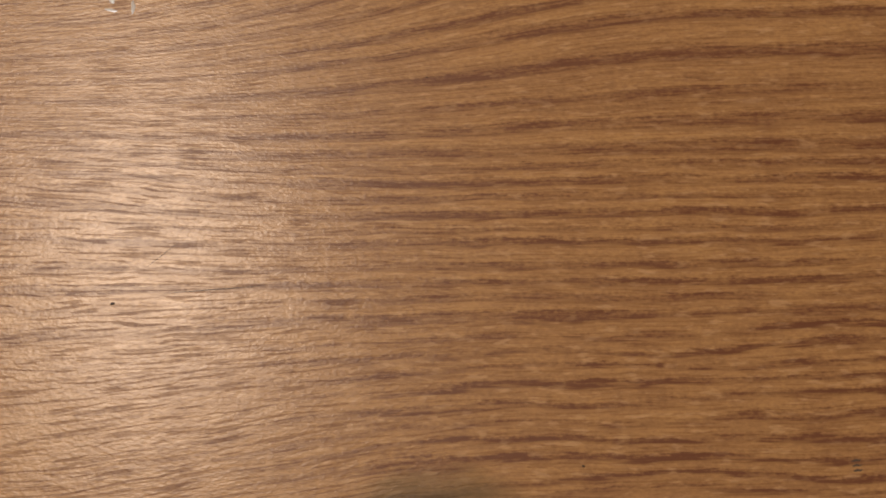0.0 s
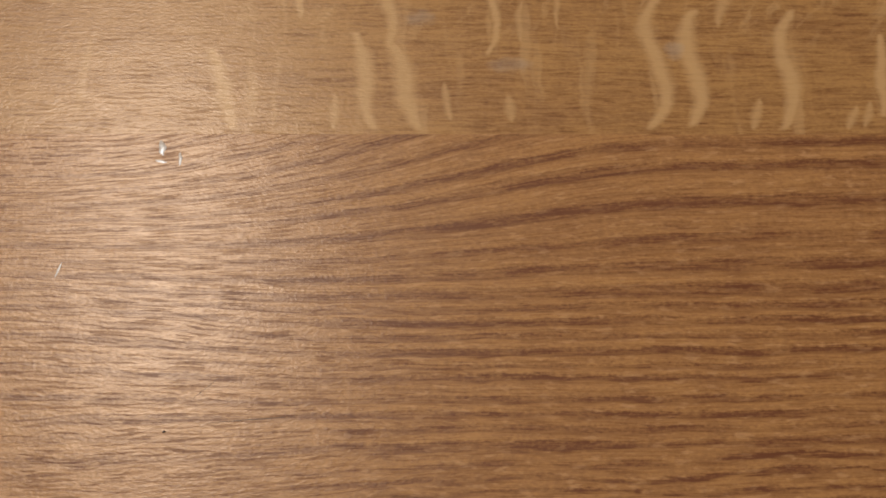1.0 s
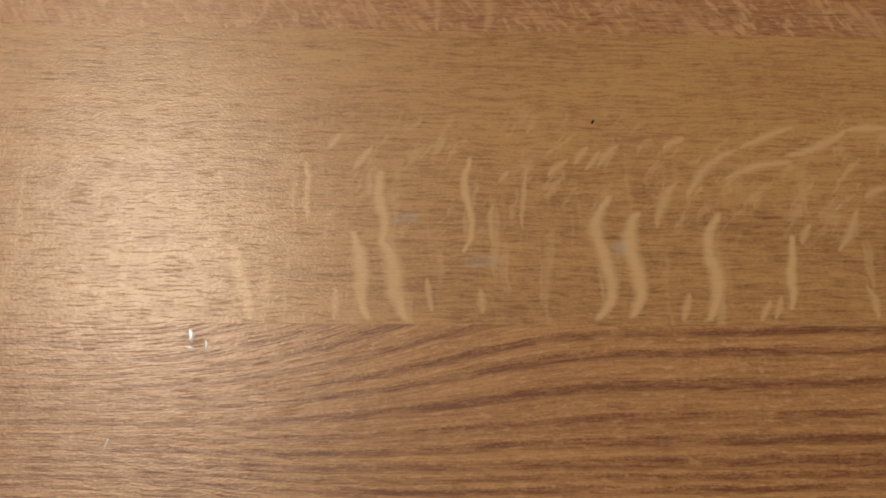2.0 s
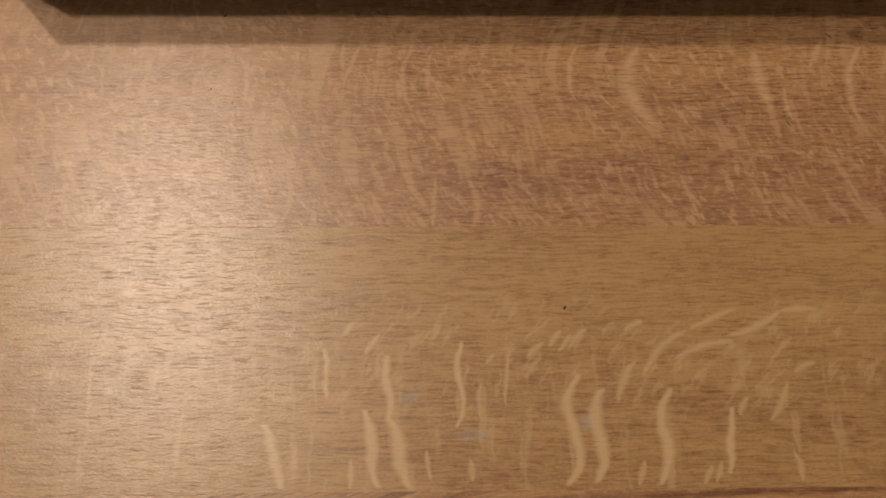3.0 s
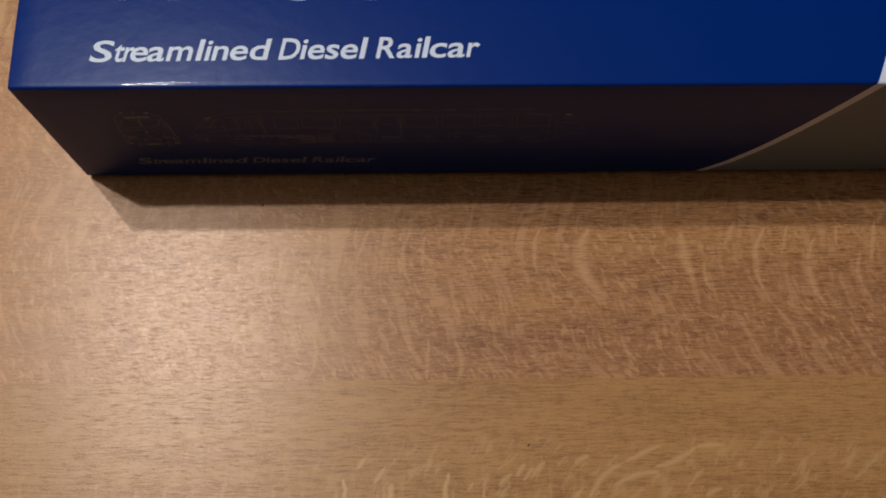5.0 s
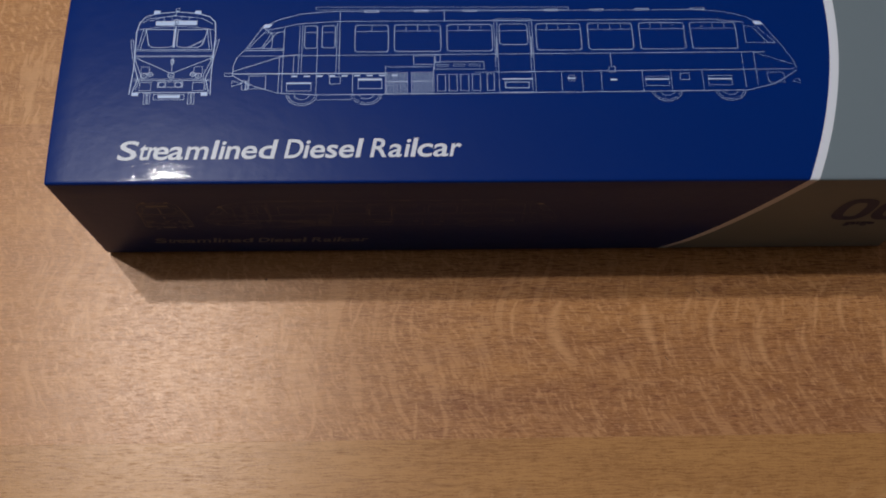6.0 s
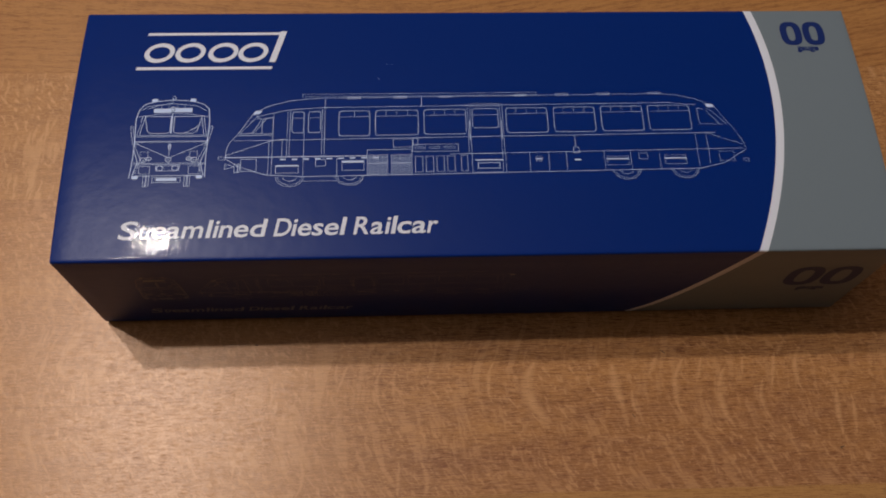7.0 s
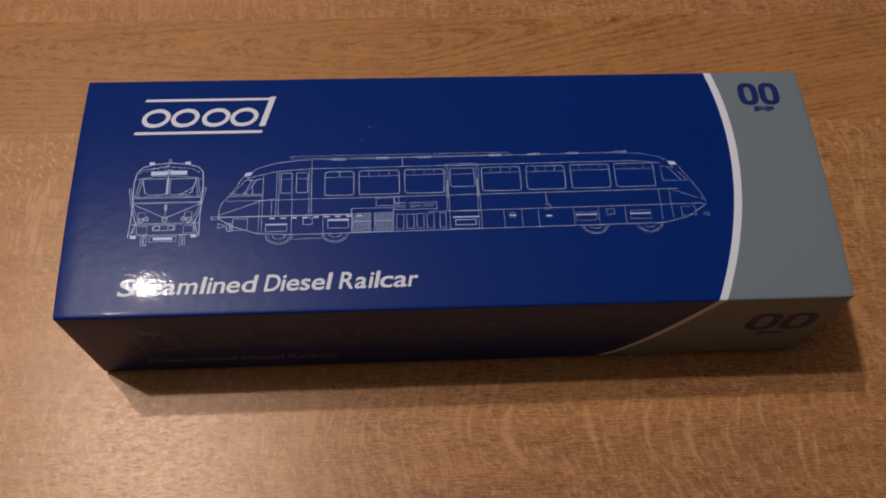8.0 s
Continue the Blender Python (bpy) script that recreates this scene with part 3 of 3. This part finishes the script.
def railcar_side(k):
    """A line drawing of a streamlined railcar, seen from its side."""
    up = lambda x, y: y + 0.010 * (x - 9.0)  # noqa: E731

    def ln(*p, w=0.03):
        k.path([(x, up(x, y)) for x, y in zip(p[::2], p[1::2])], w)

    def fr(x0, y0, x1, y1, r=0.0, w=0.028):
        dy = 0.010 * ((x0 + x1) / 2 - 9.0)
        k.frame_of(x0, y0 + dy, x1, y1 + dy, w, r)

    ln(6.20, 4.22, 6.20, 4.62, 6.32, 5.00, 6.60, 5.33, 7.18, 6.33, 7.72, 6.66, 8.55, 6.92, 9.3, 7.0, 9.9, 7.03)
    ln(9.9, 7.03, 23.2, 6.98, 24.2, 6.90, 25.0, 6.68, 25.7, 6.30, 26.3, 5.30, 26.6, 4.70, 26.72, 4.30, w=0.024)
    ln(7.30, 6.18, 8.55, 6.48, 9.95, 6.57, 23.9, 6.52, 25.0, 6.38, w=0.03)
    ln(7.18, 6.33, 7.5, 6.05, 7.9, 6.12)
    fr(9.10, 7.06, 18.5, 7.19, w=0.02)
    k.block(7.15, 6.28, 7.42, 6.45, 0.6)
    k.block(25.45, 6.42, 25.75, 6.58, -0.6)
    for x in (10.9, 12.75, 14.55, 17.6, 19.3, 21.0, 23.1):
        k.frame_of(x, up(x, 6.98), x + 0.5, up(x, 7.05), 0.04)
    ln(13.85, 6.55, 13.85, 7.05)
    ln(10.0, 4.2, 10.0, 6.95)
    ln(6.62, 5.30, 7.95, 5.30, w=0.035)
    ln(6.50, 5.06, 25.6, 5.02, w=0.03)
    ln(6.22, 4.40, 7.95, 5.04, 8.5, 5.10, w=0.034)
    ln(25.2, 5.02, 26.6, 4.45, w=0.024)
    ln(6.20, 4.30, 11.65, 4.26, w=0.06)
    ln(14.9, 4.26, 26.6, 4.26, w=0.03)
    ln(6.20, 4.24, 6.75, 3.86, 7.8, 3.48, 9.2, 3.38, 11.6, 3.37, 16.5, 3.37, 24.8, 3.37, 25.8, 3.62, 26.7, 4.20, w=0.036)
    # cab glass
    ln(6.68, 5.38, 7.24, 6.08, 7.52, 6.08, 7.18, 5.40, 6.68, 5.38)
    ln(7.22, 5.38, 7.72, 6.10, 7.98, 6.12, 7.98, 5.36, 7.22, 5.38)
    ln(7.55, 5.38, 7.55, 6.0)
    ln(25.0, 5.45, 25.0, 6.2, 25.5, 6.15, 26.1, 5.42, 25.0, 5.45, w=0.024)
    ln(25.35, 6.1, 25.8, 5.45, w=0.03)
    # upright joints
    for x, a, b in ((7.85, 3.5, 5.04), (7.98, 3.45, 6.3), (8.36, 4.3, 5.06), (8.54, 4.3, 6.45), (8.64, 4.3, 6.45), (9.2, 3.4, 5.4), (9.9, 4.3, 6.5), (10.5, 3.4, 4.25), (25.2, 3.6, 5.0), (24.75, 3.5, 5.0)):
        ln(x, a, x, b, w=0.024)
    fr(8.72, 5.38, 9.18, 6.38, 0.1, 0.036)
    ln(8.74, 6.08, 9.16, 6.08, w=0.022)
    fr(9.36, 5.38, 9.84, 6.38, 0.1, 0.036)
    ln(9.38, 6.08, 9.82, 6.08, w=0.022)
    # saloon windows
    for x0, x1, panes in ((10.56, 11.78, 1), (12.0, 13.70, 3), (13.93, 15.60, 3), (17.22, 18.88, 3), (19.14, 20.80, 3), (21.06, 22.74, 3), (22.98, 24.68, 3)):
        fr(x0, 5.19, x1, 6.38, 0.13, 0.036)
        ln(x0 + 0.03, 6.10, x1 - 0.03, 6.10, w=0.022)
        for n in range(panes):
            xx = x0 + (x1 - x0) * (n + 1) / (panes + 1)
            ln(xx, 6.10, xx, 6.36, w=0.02)
    fr(15.68, 4.25, 17.08, 6.62, 0.1, 0.024)
    fr(15.78, 3.4, 16.98, 6.52, 0.05, 0.024)
    fr(15.86, 5.45, 16.90, 6.38, 0.12, 0.034)
    ln(15.86, 6.08, 16.9, 6.08, w=0.022)
    for x in (15.74, 17.02):
        ln(x, 4.9, x, 5.8, w=0.05)
    # equipment below the floor
    fr(6.80, 3.66, 7.40, 4.20)
    fr(8.15, 3.55, 9.02, 3.90)
    k.block(8.15, 3.84, 9.02, 3.90)
    fr(9.68, 3.83, 10.06, 4.13)
    fr(10.70, 3.62, 11.55, 4.05)
    k.block(10.70, 3.98, 11.55, 4.05)
    fr(11.68, 3.40, 13.42, 4.52)
    for x0 in (11.72, 12.62):
        for n in range(16):
            ln(x0 + 0.05 * n, 3.44, x0 + 0.05 * n, 4.30, w=0.024)
        ln(x0, 3.90, x0 + 0.76, 3.90, w=0.04)
    fr(12.70, 4.62, 13.45, 5.0)
    fr(13.48, 4.7, 13.66, 5.02)
    fr(13.45, 4.40, 15.25, 4.72)
    for n in range(3):
        fr(13.55 + 0.58 * n, 4.53, 13.95 + 0.58 * n, 4.61, 0, 0.022)
    for n in range(4):
        fr(13.55 + 0.42 * n, 3.48, 13.84 + 0.42 * n, 4.18, 0.03)
    fr(15.35, 3.48, 15.6, 4.18, 0.03)
    fr(16.0, 3.58, 16.85, 3.82, 0, 0.05)
    k.block(15.9, 4.0, 17.0, 4.05)
    for x in (17.1, 18.05, 18.8, 19.5, 21.0, 22.05, 23.2):
        ln(x, 3.38, x, 4.25, w=0.022)
    fr(18.3, 3.85, 18.5, 4.08, 0, 0.022)
    k.block(18.27, 4.03, 18.55, 4.08)
    ln(19.9, 5.0, 19.9, 4.5)
    fr(19.8, 4.2, 20.03, 4.45)
    k.block(19.82, 3.95, 20.06, 4.02)
    for x0 in (21.1, 23.4):
        fr(x0, 3.6, x0 + 0.85, 4.0, 0, 0.022)
        k.block(x0, 3.98, x0 + 0.85, 4.03)
    fr(22.38, 3.85, 22.72, 4.12, 0, 0.024)
    fr(25.6, 3.7, 26.2, 4.12, 0, 0.02)
    for n in range(9):
        x = 8.3 + 0.45 * n
        k.block(x, up(x, 4.14), x + 0.22, up(x, 4.2))
    # wheels and couplings
    for x in (8.70, 11.0, 21.84, 24.16):
        y = up(x, 3.37)
        k.oval(x, y, 0.54, 0.42, 0.028, 180, 360)
        k.oval(x, y, 0.46, 0.35, 0.022, 180, 360)
        k.oval(x, y, 0.26, 0.18, 0.028, 180, 360)
    ln(9.25, 3.17, 10.45, 3.17, w=0.022)
    k.frame_of(5.92, 4.17, 6.20, 4.30)
    k.path([(6.2, 3.75), (6.2, 3.98), (6.55, 3.86), (6.2, 3.75)])
    k.frame_of(6.56, 3.6, 6.68, 3.98)
    k.frame_of(6.70, 3.6, 6.76, 3.98)
    k.path([(26.5, 3.95), (26.75, 4.0), (26.75, 3.8), (26.5, 3.9)], 0.022)


def railcar_end(k):
    """The same railcar seen from its end."""
    w = 0.028
    k.path([(2.50, 3.42), (2.56, 4.3), (2.62, 4.9), (2.72, 6.1), (2.80, 6.55), (2.98, 6.80), (3.35, 6.95), (3.95, 7.02), (4.6, 6.95), (5.02, 6.80), (5.20, 6.55), (5.25, 6.0), (5.38, 4.9), (5.42, 4.3), (5.44, 3.42)], 0.05)
    k.path([(2.86, 6.5), (3.1, 6.72), (3.9, 6.84), (4.8, 6.72), (5.1, 6.5)], w)
    k.path([(2.75, 6.2), (3.4, 6.33), (3.95, 6.36), (4.6, 6.33), (5.2, 6.2)], w)
    for x in (2.56, 5.31):
        k.frame_of(x, 4.9, x + 0.08, 5.75, w)
    k.path([(3.02, 6.22), (3.92, 6.22), (3.92, 5.48), (3.75, 5.42), (3.25, 5.42), (3.12, 5.55)], 0.036, True)
    k.path([(4.04, 6.22), (4.98, 6.22), (4.88, 5.55), (4.75, 5.42), (4.2, 5.42), (4.04, 5.48)], 0.036, True)
    for a, b in ((2.75, 2.95), (2.84, 3.04), (5.24, 5.04), (5.15, 4.96)):
        k.line(a, 5.35, b, 6.25, w)
    k.block(3.30, 6.40, 3.90, 6.60)
    k.block(4.02, 6.42, 4.62, 6.62)
    k.oval(3.96, 6.56, 0.11, 0.11, 0.06, steps=14)
    k.disc(3.96, 6.56, 0.05)
    k.path([(3.1, 6.6), (3.5, 6.78), (3.9, 6.86), (3.96, 7.06)], 0.03)
    k.line(4.46, 5.44, 4.9, 5.72, 0.03)
    k.line(4.50, 5.44, 4.94, 5.84, 0.024)
    k.oval(3.96, 4.80, 0.05, 0.12, 0.045, steps=12)
    for x in (3.3, 4.62):
        k.block(x - 0.1, 6.93, x + 0.1, 7.08)
    k.oval(3.96, 7.12, 0.06, 0.08, w)
    for x in (3.55, 3.8, 4.1, 4.35):
        k.line(x, 6.48, x, 6.8, 0.022)
    k.line(3.96, 5.42, 3.96, 6.3, 0.07)
    for y in (5.33, 5.27, 5.06, 5.02):
        k.line(2.66, y, 5.33, y, w)
    k.path([(2.62, 5.0), (3.90, 4.33), (4.05, 4.33), (5.38, 5.0)], 0.036)
    k.line(3.96, 4.4, 3.96, 5.05, w)
    for x, y, r in ((2.98, 4.20, 0.11), (3.20, 4.26, 0.09), (3.96, 4.22, 0.11), (4.75, 4.26, 0.09), (4.96, 4.20, 0.11)):
        k.oval(x, y, r, r * 0.95, 0.045, steps=14)
        k.disc(x, y, 0.025)
    for y in (4.06, 4.0):
        k.line(2.62, y, 5.38, y, w)
    for a, b in ((2.85, 3.15), (4.78, 5.08)):
        k.frame_of(a, 4.3, b, 4.58, 0.022)
        k.frame_of(a, 3.58, b + 0.12, 3.92, 0.024)
    k.frame_of(3.5, 3.72, 4.42, 3.94, w)
    for x in (3.66, 4.26):
        k.oval(x, 3.83, 0.13, 0.11, 0.045, steps=14)
    k.line(2.72, 3.5, 5.28, 3.5, 0.036)
    k.frame_of(3.4, 3.2, 4.5, 3.42, w)
    k.block(3.55, 3.27, 4.35, 3.39)
    for x in (3.05, 3.18, 4.65, 4.78):
        k.frame_of(x, 3.02, x + 0.09, 3.48, w)
    for x in (2.6, 5.1):
        k.block(x, 3.36, x + 0.24, 3.5)
    for s, a in ((1, 2.58), (-1, 5.4)):
        k.path([(a, 4.7), (a + s * 0.18, 4.1), (a + s * 0.03, 3.5)], 0.05)
        k.path([(a + s * 0.06, 4.9), (a + s * 0.28, 4.2), (a + s * 0.14, 3.6)], 0.03)



def end_on_top(x, y, lift):
    """The end drawing on the lid: the cab is wider than the skirt below it."""
    s = 1.02 + 0.17 * min(1.0, max(0.0, (y - 4.6) / 1.2))
    x = 4.09 + (x - 3.96) * s
    return on_top(2.45 + (x - 2.45) * 0.955, 3.0 + (y - 3.0) * 0.968, lift)


top_ink = Ink(lambda x, y, lift: on_top(x, 3.0 + (y - 3.0) * 0.968, lift))
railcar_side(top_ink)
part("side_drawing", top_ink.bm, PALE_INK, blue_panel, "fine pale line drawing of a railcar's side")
top_ink = Ink(end_on_top)
railcar_end(top_ink)
part("end_drawing", top_ink.bm, PALE_INK, blue_panel, "fine pale line drawing of a railcar's end")


def small_front(x, y, lift):
    return on_front(4.85 + (x - 6.2) * 0.645, 2.95 + (y - 3.4) * 0.62, lift)


def small_front_end(x, y, lift):
    return on_front(2.42 + (x - 2.5) * 0.62, 2.95 + (y - 3.4) * 0.62, lift)


# front print: same ink as the top, coloured darker for shade
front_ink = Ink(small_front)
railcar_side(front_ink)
part("side_drawing", front_ink.bm, SHADED_INK, blue_panel, "small line drawing in ink darkened for the front's shade")
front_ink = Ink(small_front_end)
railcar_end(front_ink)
part("end_drawing", front_ink.bm, SHADED_INK, blue_panel, "small line drawing in ink darkened for the front's shade")

# the maker's mark as plain white shapes: two bars, rounded rings and slanting strokes between them
mark = Ink(on_top)
mark.block(2.62, 10.13, 8.10, 10.26, 0.3)
mark.block(2.32, 8.36, 7.78, 8.50, 0.3)
for cx in (3.20, 4.45, 5.78, 7.00):
    mark.ring(cx, 9.22, 0.60, 0.50, 0.19, 0.22)
mark.block(7.66, 8.72, 7.92, 10.32, 0.26)
part("makers_mark", mark.bm, WHITE, blue_panel, "white mark of rings between two bars")


@functools.cache
def type_mesh(words, bold):
    """The outline of printed words, flat, at the font's own size."""
    curve = bpy.data.curves.new("type", "FONT")
    curve.body, curve.offset, curve.resolution_u = words, bold, 4
    curve.fill_mode = "FRONT"
    ob = new("type", curve)
    bpy.context.view_layer.update()
    me = bpy.data.meshes.new_from_object(ob.evaluated_get(bpy.context.evaluated_depsgraph_get()))
    bpy.data.objects.remove(ob)
    return me


def lettering(name, words, box, put, mat, parent, label, bold=0.0):
    """Printed words fitted into box (x0, y0, x1, y1), in cm."""
    bm = bmesh.new()
    bm.from_mesh(type_mesh(words, bold))
    xs, ys = [v.co.x for v in bm.verts], [v.co.y for v in bm.verts]
    ax, bx, ay, by = min(xs), max(xs), min(ys), max(ys)
    for v in bm.verts:
        v.co = put(box[0] + (v.co.x - ax) / (bx - ax) * (box[2] - box[0]), box[1] + (v.co.y - ay) / (by - ay) * (box[3] - box[1]), 0.00012)
    return part(name, bm, mat, parent, label)


# The title's letters with the room that each takes along the line (cm).
TITLE = [
    ("S", 2.43, 3.09), ("t", 3.14, 3.44), ("r", 3.45, 3.74), ("e", 3.64, 4.17), ("a", 4.17, 4.70), ("m", 4.77, 5.53), ("l", 5.67, 5.83), ("i", 5.93, 6.08),
    ("n", 6.15, 6.62), ("e", 6.68, 7.22), ("d", 7.28, 7.86), ("D", 8.20, 8.80), ("i", 8.85, 9.00), ("e", 9.06, 9.57), ("s", 9.61, 10.01), ("e", 10.06, 10.59),
    ("l", 10.67, 10.83), ("R", 11.18, 11.76), ("a", 11.80, 12.28), ("i", 12.36, 12.51), ("l", 12.59, 12.75), ("c", 12.80, 13.32), ("a", 13.36, 13.90), ("r", 13.96, 14.32),
]


def title(put, mat, label, x0, y0, wide, high, lean, rise=0.0, bold=0.014):
    """The title letter by letter: wide and high scale its own size, lean slants it and rise tilts its line."""
    whole, cap = bmesh.new(), 0.69
    for letter, a, b in TITLE:
        bm = bmesh.new()
        bm.from_mesh(type_mesh(letter, bold))
        for n in range(1, 4):
            bmesh.ops.bisect_plane(bm, geom=bm.verts[:] + bm.edges[:] + bm.faces[:], plane_co=(0, cap * n / 4, 0), plane_no=(0, 1, 0))
        xs = [v.co.x for v in bm.verts]
        ax, bx = min(xs), max(xs)
        made = {}
        for v in bm.verts:
            y = v.co.y / cap * 0.70
            x = a + (v.co.x - ax) / (bx - ax) * (b - a) + y * lean - 2.43
            made[v] = whole.verts.new(put(x0 + x * wide, y0 + y * high + x * wide * rise, 0.00012))
        for f in bm.faces:
            whole.faces.new([made[v] for v in f.verts])
        bm.free()
    return part("title", whole, mat, blue_panel, label)


def noughts(put, x0, y0, x1, y1, w):
    """Two bold squarish noughts side by side."""
    k, wide = Ink(put), (x1 - x0) * 0.485
    for cx in (x0 + wide / 2, x1 - wide / 2):
        h, rows = k.lift() + 0.00005, []
        for n in range(40):
            a = math.tau * n / 40
            c, d = math.cos(a), math.sin(a)
            ux, uy = math.copysign(abs(c) ** 0.72, c), math.copysign(abs(d) ** 0.72, d)
            rows.append([k.bm.verts.new(put(cx + ux * (wide / 2 - g), (y0 + y1) / 2 + uy * ((y1 - y0) / 2 - g * 0.8), h)) for g in (0, w / 2, w)])
        for p, q in zip(rows, rows[1:] + rows[:1]):
            k.bm.faces.new((p[0], q[0], q[1], p[1]))
            k.bm.faces.new((p[1], q[1], q[2], p[2]))
    bmesh.ops.recalc_face_normals(k.bm, faces=k.bm.faces[:])
    return part("gauge_numeral", k.bm, NAVY, grey_panel, "bold dark blue double nought")


title(on_top, WHITE, "white slanting lettering", 2.40, 0.87, 1.0, 1.0, 0.19, 0.0085)
title(on_front, SHADED_INK, "small slanting lettering in ink darkened for the front's shade", 2.30, 1.32, 0.712, 0.64, 0.22)
noughts(on_top, 29.22, 9.40, 31.12, 10.66, 0.30)
lettering("gauge_word", "gauge", (29.78, 9.02, 30.70, 9.32), on_top, NAVY, grey_panel, "tiny dark blue word", 0.04)
noughts(on_front, 28.65, 3.15, 31.65, 5.10, 0.42)
lettering("gauge_word", "gauge", (29.55, 2.55, 30.75, 2.95), on_front, NAVY, grey_panel, "tiny dark blue word", 0.04)

# ---- small marks on the table ----
def crumb(x, y, length, wide, turn):
    bm = bmesh.new()
    bmesh.ops.create_icosphere(bm, subdivisions=2, radius=1)
    for v in bm.verts:
        k = 1 + 0.35 * noise.noise(v.co * 1.7 + Vector((x, y, 0)))
        v.co = Vector((v.co.x * length / 200 * k, v.co.y * wide / 200 * k, (v.co.z * 0.5 + 0.45) * wide / 200 * k))
        v.co.z = max(0.0, v.co.z)
    ob = part("crumb", bm, CRUMB, None, "", True)
    ob.matrix_world = pose(x / 100, y / 100, 0, 0, 0, turn)
    return tagged(ob, "tiny dark crumb lying on the oak tabletop", "crumb", "crumbs on the table")


crumb(16.0, -10.08, 0.11, 0.055, 60)
crumb(6.5, -1.2, 0.10, 0.06, 20)
crumb(8.07, -19.68, 0.055, 0.035, 15)
crumb(14.05, -21.85, 0.035, 0.03, 0)
crumb(12.19, -16.37, 0.03, 0.02, 0)
crumb(6.25, -3.6, 0.05, 0.035, 30)


def dust(x, y, size):
    bm = bmesh.new()
    bmesh.ops.create_icosphere(bm, subdivisions=1, radius=size / 200)
    for v in bm.verts:
        v.co *= 1 + 0.4 * noise.noise(v.co * 4000 + Vector((x, y, 0)))
    ob = part("dust_speck", bm, WHITE, None, "", True)
    ob.location = (x / 100, y / 100, crown(x / 100, y / 100) + size / 250)
    return tagged(ob, "tiny white dust speck lying on the blue lid", "dust", "dust on the lid")


dust(12.4, 8.53, 0.035)
dust(12.06, 7.8, 0.03)
dust(12.62, 8.50, 0.02)


def sliver(name, mat, parent, label, x0, y0, x1, y1, wide, high):
    """A thin raised or filled streak on a board."""
    bm = bmesh.new()
    d = Vector((x1 - x0, y1 - y0, 0)) / 100
    side = Vector((-d.y, d.x, 0)).normalized() * wide / 200
    rows = []
    for k in range(9):
        t = k / 8
        s = math.sin(math.pi * (0.06 + 0.88 * t))
        c = Vector((x0 / 100, y0 / 100, 0.00002)) + d * t + side * 0.8 * noise.noise(Vector((x0 * 3, y0, t * 3)))
        rows.append([bm.verts.new(c + side * s), bm.verts.new(c + Vector((0, 0, high / 100 * s))), bm.verts.new(c - side * s)])
    for a, b in zip(rows, rows[1:]):
        bm.faces.new((a[0], a[1], b[1], b[0]))
        bm.faces.new((a[1], a[2], b[2], b[1]))
    bmesh.ops.recalc_face_normals(bm, faces=bm.faces[:])
    return part(name, bm, mat, parent, label, True)


ROW_PLANK = planks[-0.2270]
sliver("scuff", SCUFF_GLINT, ROW_PLANK, "worn scuff in the varnish, its glint painted pale", 7.58, -14.84, 7.62, -15.12, 0.12, 0.008)
sliver("scuff", SCUFF_GLINT, ROW_PLANK, "worn scuff in the varnish, its glint painted pale", 7.90, -15.06, 7.92, -15.30, 0.06, 0.006)
sliver("scuff", SCUFF_GLINT, ROW_PLANK, "worn scuff in the varnish, its glint painted pale", 7.50, -15.20, 7.70, -15.24, 0.05, 0.004)
sliver("scuff", SCUFF_GLINT, ROW_PLANK, "worn scuff in the varnish, its glint painted pale", 6.20, -17.0, 6.12, -17.25, 0.04, 0.005)
sliver("scratch", GROOVE, ROW_PLANK, "fine dark scratch", 8.72, -19.55, 10.03, -19.46, 0.012, 0.001)
sliver("scratch", GROOVE, ROW_PLANK, "fine dark scratch", 8.45, -19.2, 8.85, -18.85, 0.008, 0.001)
sliver("scratch", GROOVE, planks[-0.0779], "small curved dark nick", 24.15, -1.75, 24.38, -1.98, 0.04, 0.001)
sliver("scratch", GROOVE, planks[-0.0779], "small dark nick", 22.62, -4.60, 22.72, -4.80, 0.04, 0.001)
sliver("scratch", GROOVE, planks[-0.0779], "small dark nick", 31.30, -6.30, 31.55, -6.20, 0.05, 0.001)
sliver("scratch", GROOVE, planks[-0.0779], "small dark nick", 31.35, -6.22, 31.45, -6.34, 0.04, 0.001)
for n in range(3):
    sliver("scratch", GROOVE, ROW_PLANK, "short dark nick", 17.42, -21.85 - 0.06 * n, 17.55, -21.84 - 0.06 * n, 0.03, 0.001)
